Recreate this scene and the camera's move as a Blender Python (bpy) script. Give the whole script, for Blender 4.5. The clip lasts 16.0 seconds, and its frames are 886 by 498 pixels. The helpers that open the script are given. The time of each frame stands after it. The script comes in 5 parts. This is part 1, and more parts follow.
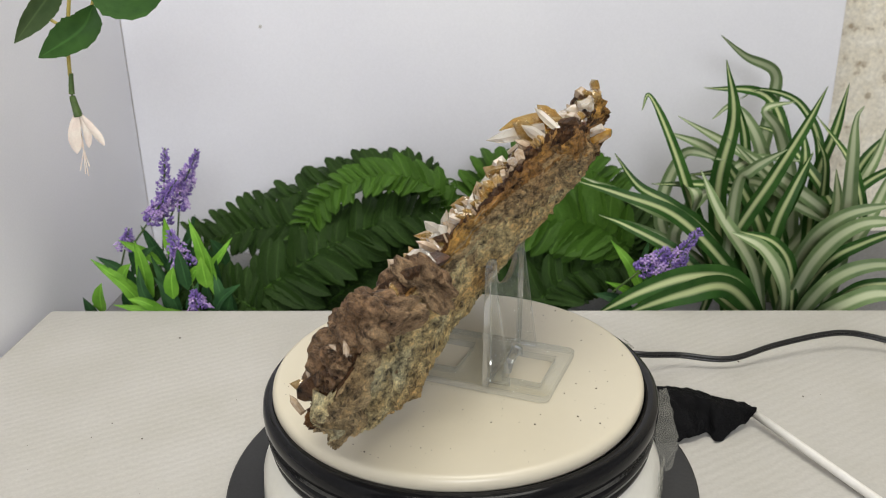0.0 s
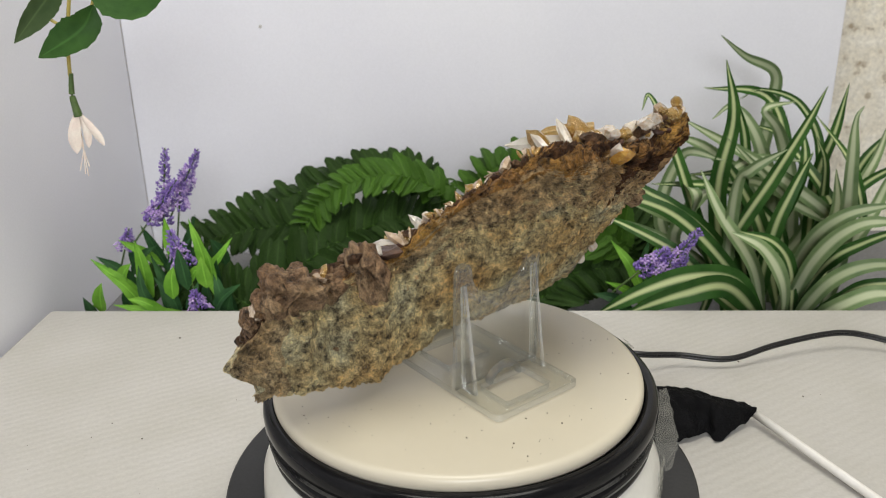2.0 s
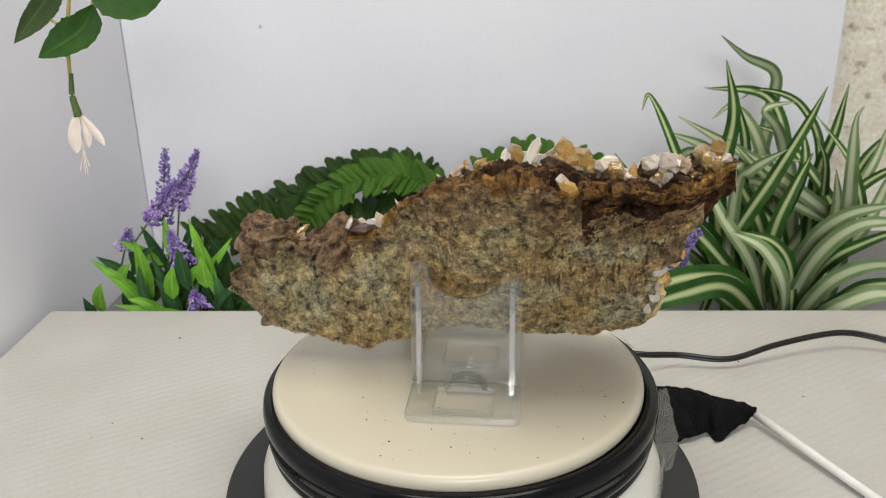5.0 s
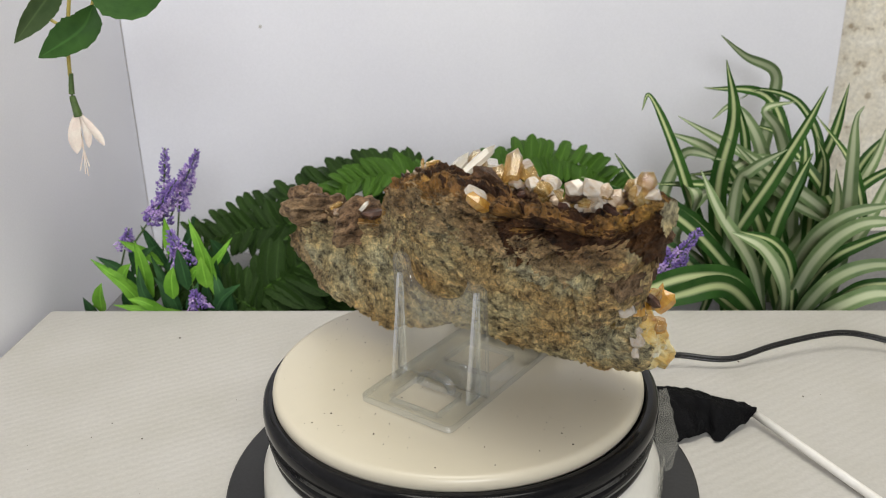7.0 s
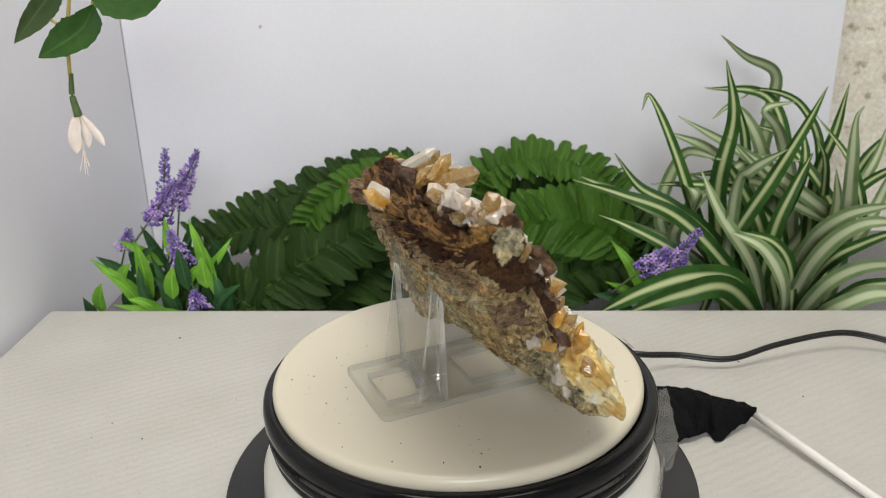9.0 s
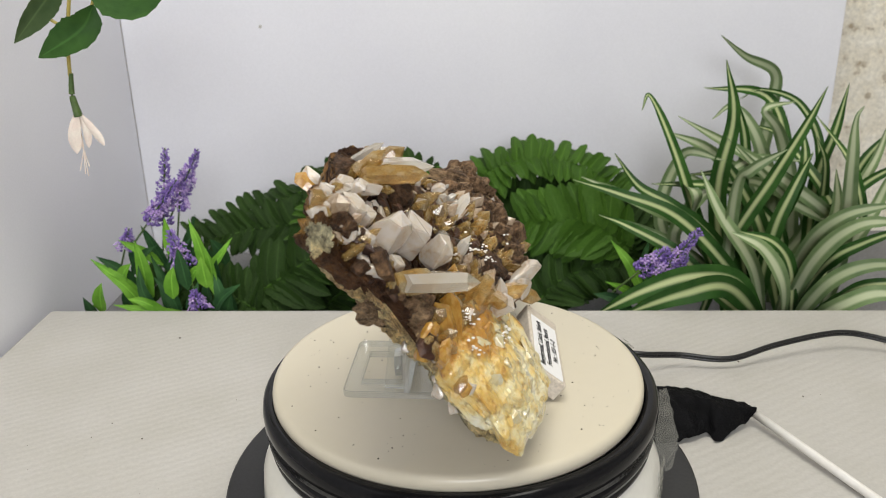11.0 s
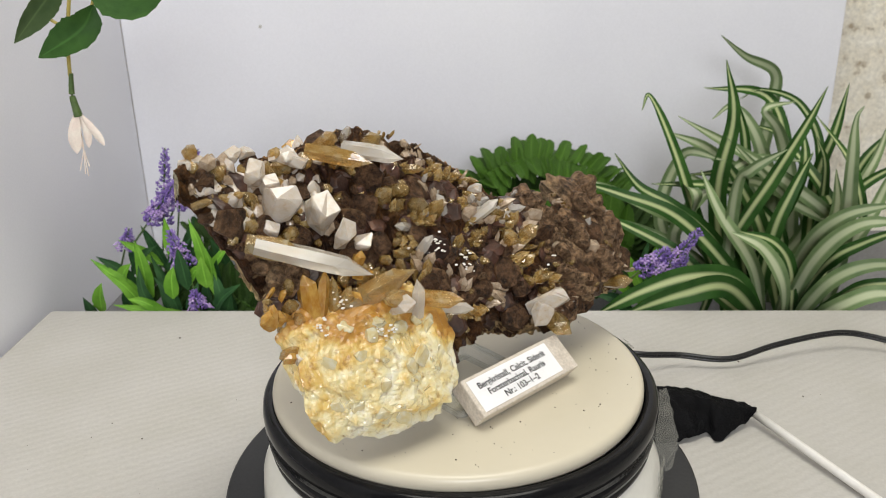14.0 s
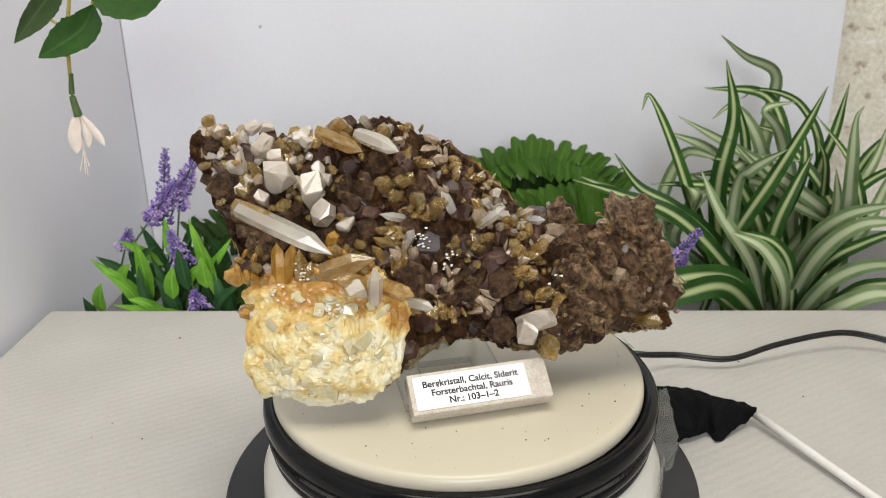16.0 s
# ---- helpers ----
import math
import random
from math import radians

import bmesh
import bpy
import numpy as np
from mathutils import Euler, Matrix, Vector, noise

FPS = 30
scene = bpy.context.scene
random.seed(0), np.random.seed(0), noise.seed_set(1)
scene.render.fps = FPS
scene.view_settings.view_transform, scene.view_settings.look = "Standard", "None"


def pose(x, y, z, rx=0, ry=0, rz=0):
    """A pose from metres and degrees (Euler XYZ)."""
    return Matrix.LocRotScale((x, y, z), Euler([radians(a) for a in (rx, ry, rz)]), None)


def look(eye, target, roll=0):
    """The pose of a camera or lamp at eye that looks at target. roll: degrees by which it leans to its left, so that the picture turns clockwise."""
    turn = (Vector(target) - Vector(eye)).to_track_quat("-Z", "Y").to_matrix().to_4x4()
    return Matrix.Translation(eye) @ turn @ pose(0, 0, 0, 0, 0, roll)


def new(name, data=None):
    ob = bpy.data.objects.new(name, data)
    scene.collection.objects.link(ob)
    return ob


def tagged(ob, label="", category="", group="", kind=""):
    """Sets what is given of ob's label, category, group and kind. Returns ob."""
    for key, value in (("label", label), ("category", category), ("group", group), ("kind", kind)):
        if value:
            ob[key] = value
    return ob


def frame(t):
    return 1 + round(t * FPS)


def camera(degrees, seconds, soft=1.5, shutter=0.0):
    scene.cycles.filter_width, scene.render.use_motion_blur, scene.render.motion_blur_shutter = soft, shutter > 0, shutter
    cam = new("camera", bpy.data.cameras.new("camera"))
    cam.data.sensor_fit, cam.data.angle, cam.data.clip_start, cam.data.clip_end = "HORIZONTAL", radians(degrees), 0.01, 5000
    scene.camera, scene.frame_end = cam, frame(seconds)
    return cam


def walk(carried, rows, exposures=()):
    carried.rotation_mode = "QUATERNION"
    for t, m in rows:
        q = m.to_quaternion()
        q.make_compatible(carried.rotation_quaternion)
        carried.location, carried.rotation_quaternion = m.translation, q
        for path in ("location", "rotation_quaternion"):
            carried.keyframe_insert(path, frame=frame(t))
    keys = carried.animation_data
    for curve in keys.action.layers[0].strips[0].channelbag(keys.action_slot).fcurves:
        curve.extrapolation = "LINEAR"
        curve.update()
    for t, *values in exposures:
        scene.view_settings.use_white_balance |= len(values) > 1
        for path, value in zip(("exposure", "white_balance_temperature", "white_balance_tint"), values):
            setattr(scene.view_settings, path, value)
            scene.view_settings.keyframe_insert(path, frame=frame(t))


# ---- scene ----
HP = 0.0719           # height of the turning plate over the board
RATE = 14.69          # degrees a second, clockwise seen from above
cam = camera(55.2, 16.0, soft=0.8)
cam.data.dof.use_dof, cam.data.dof.focus_distance, cam.data.dof.aperture_fstop = True, 0.44, 18.0
EYE_POSE = pose(0.0, -0.4158, 0.3044, 90 - 21.27, 0, 1.07) @ pose(0, 0, 0, 0, 0, -1.25)
walk(cam, [(0.0, EYE_POSE), (16.0, EYE_POSE)], [(0.0, -0.17), (16.0, -0.17)])

# ---- world and lamps ----
world = bpy.data.worlds.new("world")
scene.world = world
world.use_nodes = True
world.node_tree.nodes["Background"].inputs[0].default_value = (0.88, 0.92, 1.0, 1)
world.node_tree.nodes["Background"].inputs[1].default_value = 0.05


def area_lamp(name, eye, target, sx, sy, watts, colour):
    data = bpy.data.lights.new(name, "AREA")
    data.shape, data.size, data.size_y, data.energy, data.color = "RECTANGLE", sx, sy, watts, colour
    ob = new(name, data)
    ob.matrix_world = look(eye, target)
    return ob


area_lamp("ceiling_lamp", (0.08, -0.10, 1.25), (0.05, 0.16, 0.05), 0.80, 0.60, 12.3, (0.97, 0.94, 0.85))
area_lamp("room_lamp", (0.15, -1.6, 0.75), (-0.05, 0.4, 0.15), 0.7, 0.6, 20.0, (0.94, 0.95, 0.98))


# ---- materials ----
def material(name, rough=0.6, metal=0.0):
    m = bpy.data.materials.new(name)
    m.use_nodes = True
    b = m.node_tree.nodes["Principled BSDF"]
    b.inputs["Roughness"].default_value = rough
    b.inputs["Metallic"].default_value = metal
    return m, m.node_tree, b


def noise_node(nt, scale, detail=4.0, rough=0.55, coord="Object"):
    tc = nt.nodes.new("ShaderNodeTexCoord")
    n = nt.nodes.new("ShaderNodeTexNoise")
    n.inputs["Scale"].default_value, n.inputs["Detail"].default_value, n.inputs["Roughness"].default_value = scale, detail, rough
    nt.links.new(tc.outputs[coord], n.inputs["Vector"])
    return n


def ramp(nt, source, stops):
    r = nt.nodes.new("ShaderNodeValToRGB")
    els = r.color_ramp.elements
    while len(els) < len(stops):
        els.new(0.5)
    for e, (p, c) in zip(els, stops):
        e.position, e.color = p, (*c, 1)
    nt.links.new(source, r.inputs["Fac"])
    return r


def mixed(nt, a, b, fac, kind="MIX"):
    n = nt.nodes.new("ShaderNodeMix")
    n.data_type, n.blend_type = "RGBA", kind
    for sock, v in ((n.inputs[0], fac), (n.inputs[6], a), (n.inputs[7], b)):
        if isinstance(v, (int, float)):
            sock.default_value = v
        elif isinstance(v, tuple):
            sock.default_value = (*v, 1)
        else:
            nt.links.new(v, sock)
    return n.outputs[2]


def bump(nt, b, sources, strength=0.5, distance=0.001):
    last = None
    for s, d in sources:
        n = nt.nodes.new("ShaderNodeBump")
        n.inputs["Strength"].default_value, n.inputs["Distance"].default_value = strength, d
        nt.links.new(s, n.inputs["Height"])
        if last:
            nt.links.new(last, n.inputs["Normal"])
        last = n.outputs["Normal"]
    nt.links.new(last, b.inputs["Normal"])


def grained(name, stops, scale, fine=None, rough=0.6, depth=0.0006, fine_depth=0.0002, metal=0.0, spread=0.0, coat=0.0, speck=0.2, gloss=0.5):
    """A surface whose colour runs through stops on coarse noise, speckled by fine noise, with relief of both."""
    m, nt, b = material(name, rough, metal)
    n1 = noise_node(nt, scale)
    col = ramp(nt, n1.outputs["Fac"], stops).outputs["Color"]
    rel = [(n1.outputs["Fac"], depth)]
    if fine:
        n2 = noise_node(nt, fine, 5.0, 0.65)
        g = ramp(nt, n2.outputs["Fac"], [(0.3, (1 - speck,) * 3), (0.7, (1 + speck * 0.7,) * 3)])
        col = mixed(nt, col, g.outputs["Color"], 1.0, "MULTIPLY")
        rel.append((n2.outputs["Fac"], fine_depth))
    if spread:
        oi = nt.nodes.new("ShaderNodeObjectInfo")
        g = ramp(nt, oi.outputs["Random"], [(0.0, (1 - spread,) * 3), (1.0, (1 + spread,) * 3)])
        col = mixed(nt, col, g.outputs["Color"], 1.0, "MULTIPLY")
    nt.links.new(col, b.inputs["Base Color"])
    b.inputs["Coat Weight"].default_value = coat
    b.inputs["Specular IOR Level"].default_value = gloss
    bump(nt, b, rel)
    return m


PAPER = grained("board_paper", [(0.3, (0.45, 0.435, 0.40)), (0.7, (0.495, 0.48, 0.455))], 14, 420, 0.85, 0.0004, 0.0003, speck=0.07)


def embossed(m, scale, depth):
    """Adds slanting embossed bands to a paper."""
    nt = m.node_tree
    b = nt.nodes["Principled BSDF"]
    tc, mp, wv, bp = (nt.nodes.new(k) for k in ("ShaderNodeTexCoord", "ShaderNodeMapping", "ShaderNodeTexWave", "ShaderNodeBump"))
    mp.inputs["Rotation"].default_value = (0, 0, radians(58))
    wv.inputs["Scale"].default_value, wv.inputs["Distortion"].default_value, wv.inputs["Detail"].default_value, wv.inputs["Detail Scale"].default_value = scale, 2.5, 3.0, 1.5
    bp.inputs["Strength"].default_value, bp.inputs["Distance"].default_value = 0.6, depth
    nt.links.new(tc.outputs["Object"], mp.inputs["Vector"])
    nt.links.new(mp.outputs[0], wv.inputs["Vector"])
    nt.links.new(wv.outputs["Fac"], bp.inputs["Height"])
    nt.links.new(b.inputs["Normal"].links[0].from_socket, bp.inputs["Normal"])
    nt.links.new(bp.outputs[0], b.inputs["Normal"])


embossed(PAPER, 48.0, 0.0003)
PANEL = grained("panel_paint", [(0.3, (0.75, 0.752, 0.81)), (0.7, (0.79, 0.792, 0.84))], 6, 500, 0.7, 0.0006, 0.0002, speck=0.03)
# the brown first stop darkens the pits: their shade put into the colour
CONCRETE = grained("concrete_render", [(0.30, (0.40, 0.32, 0.22)), (0.39, (0.82, 0.76, 0.63)), (0.7, (0.90, 0.86, 0.76))], 45, 220, 0.9, 0.004, 0.0015)
SHELF = grained("shelf_grey", [(0.3, (0.16, 0.16, 0.165)), (0.7, (0.24, 0.24, 0.245))], 9, 300, 0.8)
ROOM = grained("room_paint", [(0.3, (0.62, 0.60, 0.58)), (0.7, (0.68, 0.66, 0.64))], 2, 60, 0.9)
PLATE = grained("plate_plastic", [(0.3, (0.60, 0.55, 0.43)), (0.7, (0.62, 0.57, 0.455))], 5, 120, 0.33, 0.00001, 0.00001, speck=0.01)
BLACK = grained("black_plastic", [(0.3, (0.007, 0.007, 0.008)), (0.7, (0.011, 0.011, 0.012))], 30, 400, 0.12, 0.00003, 0.00001, gloss=0.16)
BASEBLACK = grained("black_sheet", [(0.3, (0.016, 0.016, 0.017)), (0.7, (0.028, 0.028, 0.028))], 12, 500, 0.4, 0.00005, 0.0001, gloss=0.3)
CREAM = grained("cream_plastic", [(0.3, (0.72, 0.70, 0.62)), (0.7, (0.80, 0.79, 0.73))], 12, 200, 0.35, 0.00002, 0.00001, speck=0.03)


# ---- builders ----
def part(name, bm, mat, parent=None, label="", smooth=False):
    me = bpy.data.meshes.new(name)
    bm.to_mesh(me)
    bm.free()
    mats = mat if isinstance(mat, (list, tuple)) else [mat]
    for m in mats:
        me.materials.append(m)
    if smooth:
        me.shade_smooth()
    ob = new(name, me)
    if parent:
        ob.parent = parent
    if label:
        ob["label"] = label
    return ob


def box(sx, sy, sz, at=(0, 0, 0), bevel=0.0, seg=2):
    """A block centred on at in x and y, standing on at's z."""
    bm = bmesh.new()
    bmesh.ops.create_cube(bm, size=1, matrix=Matrix.Translation((at[0], at[1], at[2] + sz / 2)) @ Matrix.Diagonal((sx, sy, sz, 1)))
    if bevel:
        bmesh.ops.bevel(bm, geom=bm.edges[:], offset=bevel, segments=seg, affect="EDGES", profile=0.5)
    return bm


def lathe(profile, n=128):
    """A turned body from (radius, z) pairs."""
    bm = bmesh.new()
    rings = []
    for r, z in profile:
        if r < 1e-6:
            rings.append([bm.verts.new((0, 0, z))])
        else:
            rings.append([bm.verts.new((r * math.cos(2 * math.pi * k / n), r * math.sin(2 * math.pi * k / n), z)) for k in range(n)])
    for a, b in zip(rings, rings[1:]):
        for k in range(n):
            j = (k + 1) % n
            quad = [a[k % len(a)], a[j % len(a)], b[j % len(b)], b[k % len(b)]]
            quad = list(dict.fromkeys(quad))
            if len(quad) > 2:
                bm.faces.new(quad)
    bmesh.ops.recalc_face_normals(bm, faces=bm.faces[:])
    return bm


def tube(points, radius, n=10, cap=True, flat=1.0, radii=None):
    """A round (or flattened) cord along points."""
    bm = bmesh.new()
    pts = [Vector(p) for p in points]
    rings = []
    for i, p in enumerate(pts):
        d = (pts[min(i + 1, len(pts) - 1)] - pts[max(i - 1, 0)]).normalized()
        side = d.cross(Vector((0, 0, 1)))
        side = side.normalized() if side.length > 1e-4 else Vector((1, 0, 0))
        up = side.cross(d)
        r = radii[i] if radii else radius
        rings.append([bm.verts.new(p + side * r * math.cos(2 * math.pi * k / n) + up * r * flat * math.sin(2 * math.pi * k / n)) for k in range(n)])
    for a, b in zip(rings, rings[1:]):
        for k in range(n):
            bm.faces.new((a[k], a[(k + 1) % n], b[(k + 1) % n], b[k]))
    if cap:
        bm.faces.new(rings[0][::-1]), bm.faces.new(rings[-1])
    bmesh.ops.recalc_face_normals(bm, faces=bm.faces[:])
    return bm


def spline(points, n=12):
    """A smooth run through points."""
    p = [Vector(q) for q in points]
    p = [2 * p[0] - p[1]] + p + [2 * p[-1] - p[-2]]
    out = []
    for i in range(1, len(p) - 2):
        for k in range(n):
            t = k / n
            a, b, c, d = p[i - 1:i + 3]
            out.append(0.5 * (2 * b + (c - a) * t + (2 * a - 5 * b + 4 * c - d) * t * t + (3 * b - a - 3 * c + d) * t ** 3))
    return out + [p[-2]]


# ---- setting ----
def setting():
    tagged(part("board", box(0.961, 0.95, 0.03, (0.1245, -0.248, -0.03), 0.004), PAPER), "off-white paper-covered board under the turntable", "board", kind="structure").matrix_world = Matrix.Rotation(radians(-1.7), 4, "Z")
    tagged(part("floor_shelf", box(2.4, 2.0, 0.04, (0, -0.3, -0.1)), SHELF), "dark grey shelf behind the board", "shelf", kind="structure")
    tagged(part("wall_left", box(0.006, 0.9, 0.7, (-0.361, 0.0648, -0.06), 0.001), PANEL), "pale grey painted side panel", "wall", kind="structure")
    tagged(part("wall_back", box(0.7718, 0.006, 0.7, (0.0278, 0.518, -0.06), 0.001), PANEL), "pale lilac-grey painted back panel", "wall", kind="structure")
    tagged(part("wall_concrete", box(3.6, 0.2, 2.6, (0, 0.66, -0.9)), CONCRETE), "rough beige rendered masonry wall", "wall", kind="structure")
    tagged(part("wall_room_left", box(0.1, 4.2, 2.6, (-1.85, -1.5, -0.9)), ROOM), "plain light room wall", "wall", kind="structure")
    tagged(part("wall_room_right", box(0.1, 4.2, 2.6, (1.85, -1.5, -0.9)), ROOM), "plain light room wall", "wall", kind="structure")
    tagged(part("wall_room_back", box(3.6, 0.1, 2.6, (0, -3.6, -0.9)), ROOM), "plain light room wall", "wall", kind="structure")
    tagged(part("ceiling", box(3.8, 4.4, 0.1, (0, -1.5, 1.7)), ROOM), "plain light room ceiling", "ceiling", kind="structure")
    tagged(part("floor", box(3.8, 4.4, 0.1, (0, -1.5, -1.0)), SHELF), "dark grey room floor", "floor", kind="structure")


setting()


# ---- turntable ----
CENTRE = Vector((-0.0012, 0.0004, 0))     # the axis on which the plate turns


def turntable():
    top = tagged(new("turntable"), "round display turntable with cream plate and black rim", "turntable")
    part("base_disc", lathe([(0, 0.001), (0.134, 0.001), (0.1345, 0.0018), (0.1345, 0.0034), (0.1335, 0.004), (0, 0.004)]), BASEBLACK, top, "flat black disc under the turntable")
    part("body", lathe([(0.0, 0.0045), (0.112, 0.0045), (0.113, 0.006), (0.112, 0.02), (0.106, 0.035), (0.1, 0.0395), (0, 0.0395)]), CREAM, top, "cream plastic housing", True)
    rim = [(0.098, 0.038), (0.1045, 0.038), (0.1062, 0.0395), (0.1068, 0.0430), (0.1058, 0.0438), (0.1058, 0.0448), (0.1074, 0.0456), (0.1079, 0.0500), (0.1068, 0.0508), (0.1068, 0.0518),
           (0.1084, 0.0526), (0.1088, 0.0600), (0.1083, 0.0632), (0.1068, 0.0650), (0.1030, 0.0654), (0.1012, 0.0645), (0.1006, 0.0600), (0.098, 0.0600)]
    part("rim", lathe(rim, 160), BLACK, top, "glossy black grooved rim", True)
    plate = part("plate", lathe([(0, HP - 0.008), (0.1010, HP - 0.008), (0.1018, HP - 0.0062), (0.1018, HP - 0.0040), (0.1014, HP - 0.0022), (0.1006, HP - 0.0009), (0.0992, HP - 0.0002), (0.0975, HP), (0.05, HP), (0, HP)], 160), PLATE, top, "cream turning plate with dark crumbs", True)
    plate.location = CENTRE
    return plate


plate = turntable()


# ---- leaves ----
def leaf_material(name, dark, light, rough=0.5, stripe=None, edge=0.16):
    m, nt, b = material(name, rough)
    n = noise_node(nt, 55, 3)
    col = ramp(nt, n.outputs["Fac"], [(0.3, dark), (0.7, light)]).outputs["Color"]
    uv = nt.nodes.new("ShaderNodeUVMap")
    sep = nt.nodes.new("ShaderNodeSeparateXYZ")
    nt.links.new(uv.outputs[0], sep.inputs[0])
    wav = nt.nodes.new("ShaderNodeTexNoise")
    wav.inputs["Scale"].default_value = 14.0
    nt.links.new(uv.outputs[0], wav.inputs["Vector"])
    if stripe:
        r = ramp(nt, sep.outputs[0], [(0.5 - edge - 0.11, (0, 0, 0)), (0.5 - edge + 0.03, (1, 1, 1)), (0.5 + edge - 0.03, (1, 1, 1)), (0.5 + edge + 0.11, (0, 0, 0))])
        col = mixed(nt, col, stripe, r.outputs["Color"])
    else:
        r = ramp(nt, sep.outputs[0], [(0.44, (0, 0, 0)), (0.49, (1, 1, 1)), (0.51, (1, 1, 1)), (0.56, (0, 0, 0))])
        col = mixed(nt, col, tuple(min(1, 1.5 * c) for c in light), mixed(nt, (0, 0, 0), r.outputs["Color"], 0.6))
    oi = nt.nodes.new("ShaderNodeObjectInfo")
    g = ramp(nt, oi.outputs["Random"], [(0.0, (0.78, 0.80, 0.74)), (1.0, (1.2, 1.18, 1.15))])
    col = mixed(nt, col, g.outputs["Color"], 1.0, "MULTIPLY")
    nt.links.new(col, b.inputs["Base Color"])
    bump(nt, b, [(n.outputs["Fac"], 0.0006), (wav.outputs["Fac"], 0.0003)])
    b.inputs["Specular IOR Level"].default_value = 0.12
    return m


FERN_DARK = leaf_material("fern_leaf", (0.010, 0.026, 0.005), (0.030, 0.066, 0.012), 0.55)
FERN_LIGHT = leaf_material("young_fern_leaf", (0.028, 0.075, 0.009), (0.058, 0.130, 0.016), 0.5)
SPIDER = leaf_material("striped_leaf", (0.018, 0.060, 0.012), (0.040, 0.105, 0.022), 0.4, (0.44, 0.50, 0.26), 0.09)
SPIDER_PALE = leaf_material("pale_striped_leaf", (0.10, 0.16, 0.07), (0.17, 0.24, 0.11), 0.42, (0.40, 0.45, 0.30), 0.16)
SPRIG = leaf_material("sprig_leaf", (0.10, 0.27, 0.025), (0.22, 0.46, 0.06), 0.45)
SPRIG_DARK = leaf_material("dark_sprig_leaf", (0.02, 0.06, 0.025), (0.045, 0.12, 0.04), 0.5)
STEM = grained("stem_green", [(0.3, (0.05, 0.10, 0.02)), (0.7, (0.10, 0.16, 0.04))], 60, 500, 0.5)
VIOLET = grained("violet_petals", [(0.3, (0.13, 0.075, 0.30)), (0.5, (0.24, 0.15, 0.48)), (0.72, (0.46, 0.35, 0.70))], 160, 700, 0.6)
LILAC = grained("lilac_petals", [(0.3, (0.30, 0.16, 0.50)), (0.7, (0.62, 0.48, 0.78))], 200, 700, 0.6)


def strap_mesh(points, widths, facing, fold=0.2, n=8, tooth=0.0):
    """A long leaf along points; widths are (share of its length, half width) pairs; facing: where its upper side looks."""
    line = spline(points, n)
    bm = bmesh.new()
    uvl = bm.loops.layers.uv.new("uv")
    total = sum((b - a).length for a, b in zip(line, line[1:]))
    run, rows = 0.0, []
    f = Vector(facing).normalized()
    ks, ws = zip(*widths)
    cols = (-1.0, -0.5, 0.0, 0.5, 1.0)
    for i, p in enumerate(line):
        if i:
            run += (p - line[i - 1]).length
        d = (line[min(i + 1, len(line) - 1)] - line[max(i - 1, 0)]).normalized()
        side = d.cross(f)
        side = side.normalized() if side.length > 1e-3 else Vector((1, 0, 0))
        nor = side.cross(d).normalized()
        w = float(np.interp(run / total, ks, ws))
        if tooth:
            w *= 1 + tooth * (1 if i % 2 else -1)
        rows.append((run / total, [bm.verts.new(p + side * w * c + nor * abs(c) * w * fold) for c in cols]))
    for (ta, a), (tb, b) in zip(rows, rows[1:]):
        for k in range(4):
            face = bm.faces.new((a[k], a[k + 1], b[k + 1], b[k]))
            for loop, (u, v) in zip(face.loops, ((k / 4, ta), ((k + 1) / 4, ta), ((k + 1) / 4, tb), (k / 4, tb))):
                loop[uvl].uv = (u, v)
            face.smooth = True
    return bm


STRAP = ((0, 0.0038), (0.25, 0.0075), (0.6, 0.0074), (0.85, 0.0046), (1, 0.0004))
LANCE = ((0, 0.10), (0.2, 0.85), (0.45, 1.0), (0.75, 0.62), (1, 0.03))
PINNA = ((0, 0.70), (0.12, 1.0), (0.45, 1.0), (0.72, 0.86), (0.90, 0.52), (1, 0.05))


def leaflet_data(name, mat, length, half, curl, seed):
    rnd = random.Random(seed)
    pts = [(length * t, rnd.uniform(-0.03, 0.03) * length, curl * length * t * t) for t in (0, 0.33, 0.66, 1)]
    bm = strap_mesh(pts, [(k, w * half) for k, w in PINNA], (0, 0, 1), 0.45, 3, 0.06)
    me = bpy.data.meshes.new(name)
    bm.to_mesh(me)
    bm.free()
    me.materials.append(mat)
    return me


LEAFLETS = {"dark": [leaflet_data("leaflet", FERN_DARK, 1.0, 0.175, c, i) for i, c in enumerate((-0.25, -0.1, -0.35))],
            "light": [leaflet_data("leaflet", FERN_LIGHT, 1.0, 0.18, c, i + 9) for i, c in enumerate((-0.2, -0.05, -0.3))]}


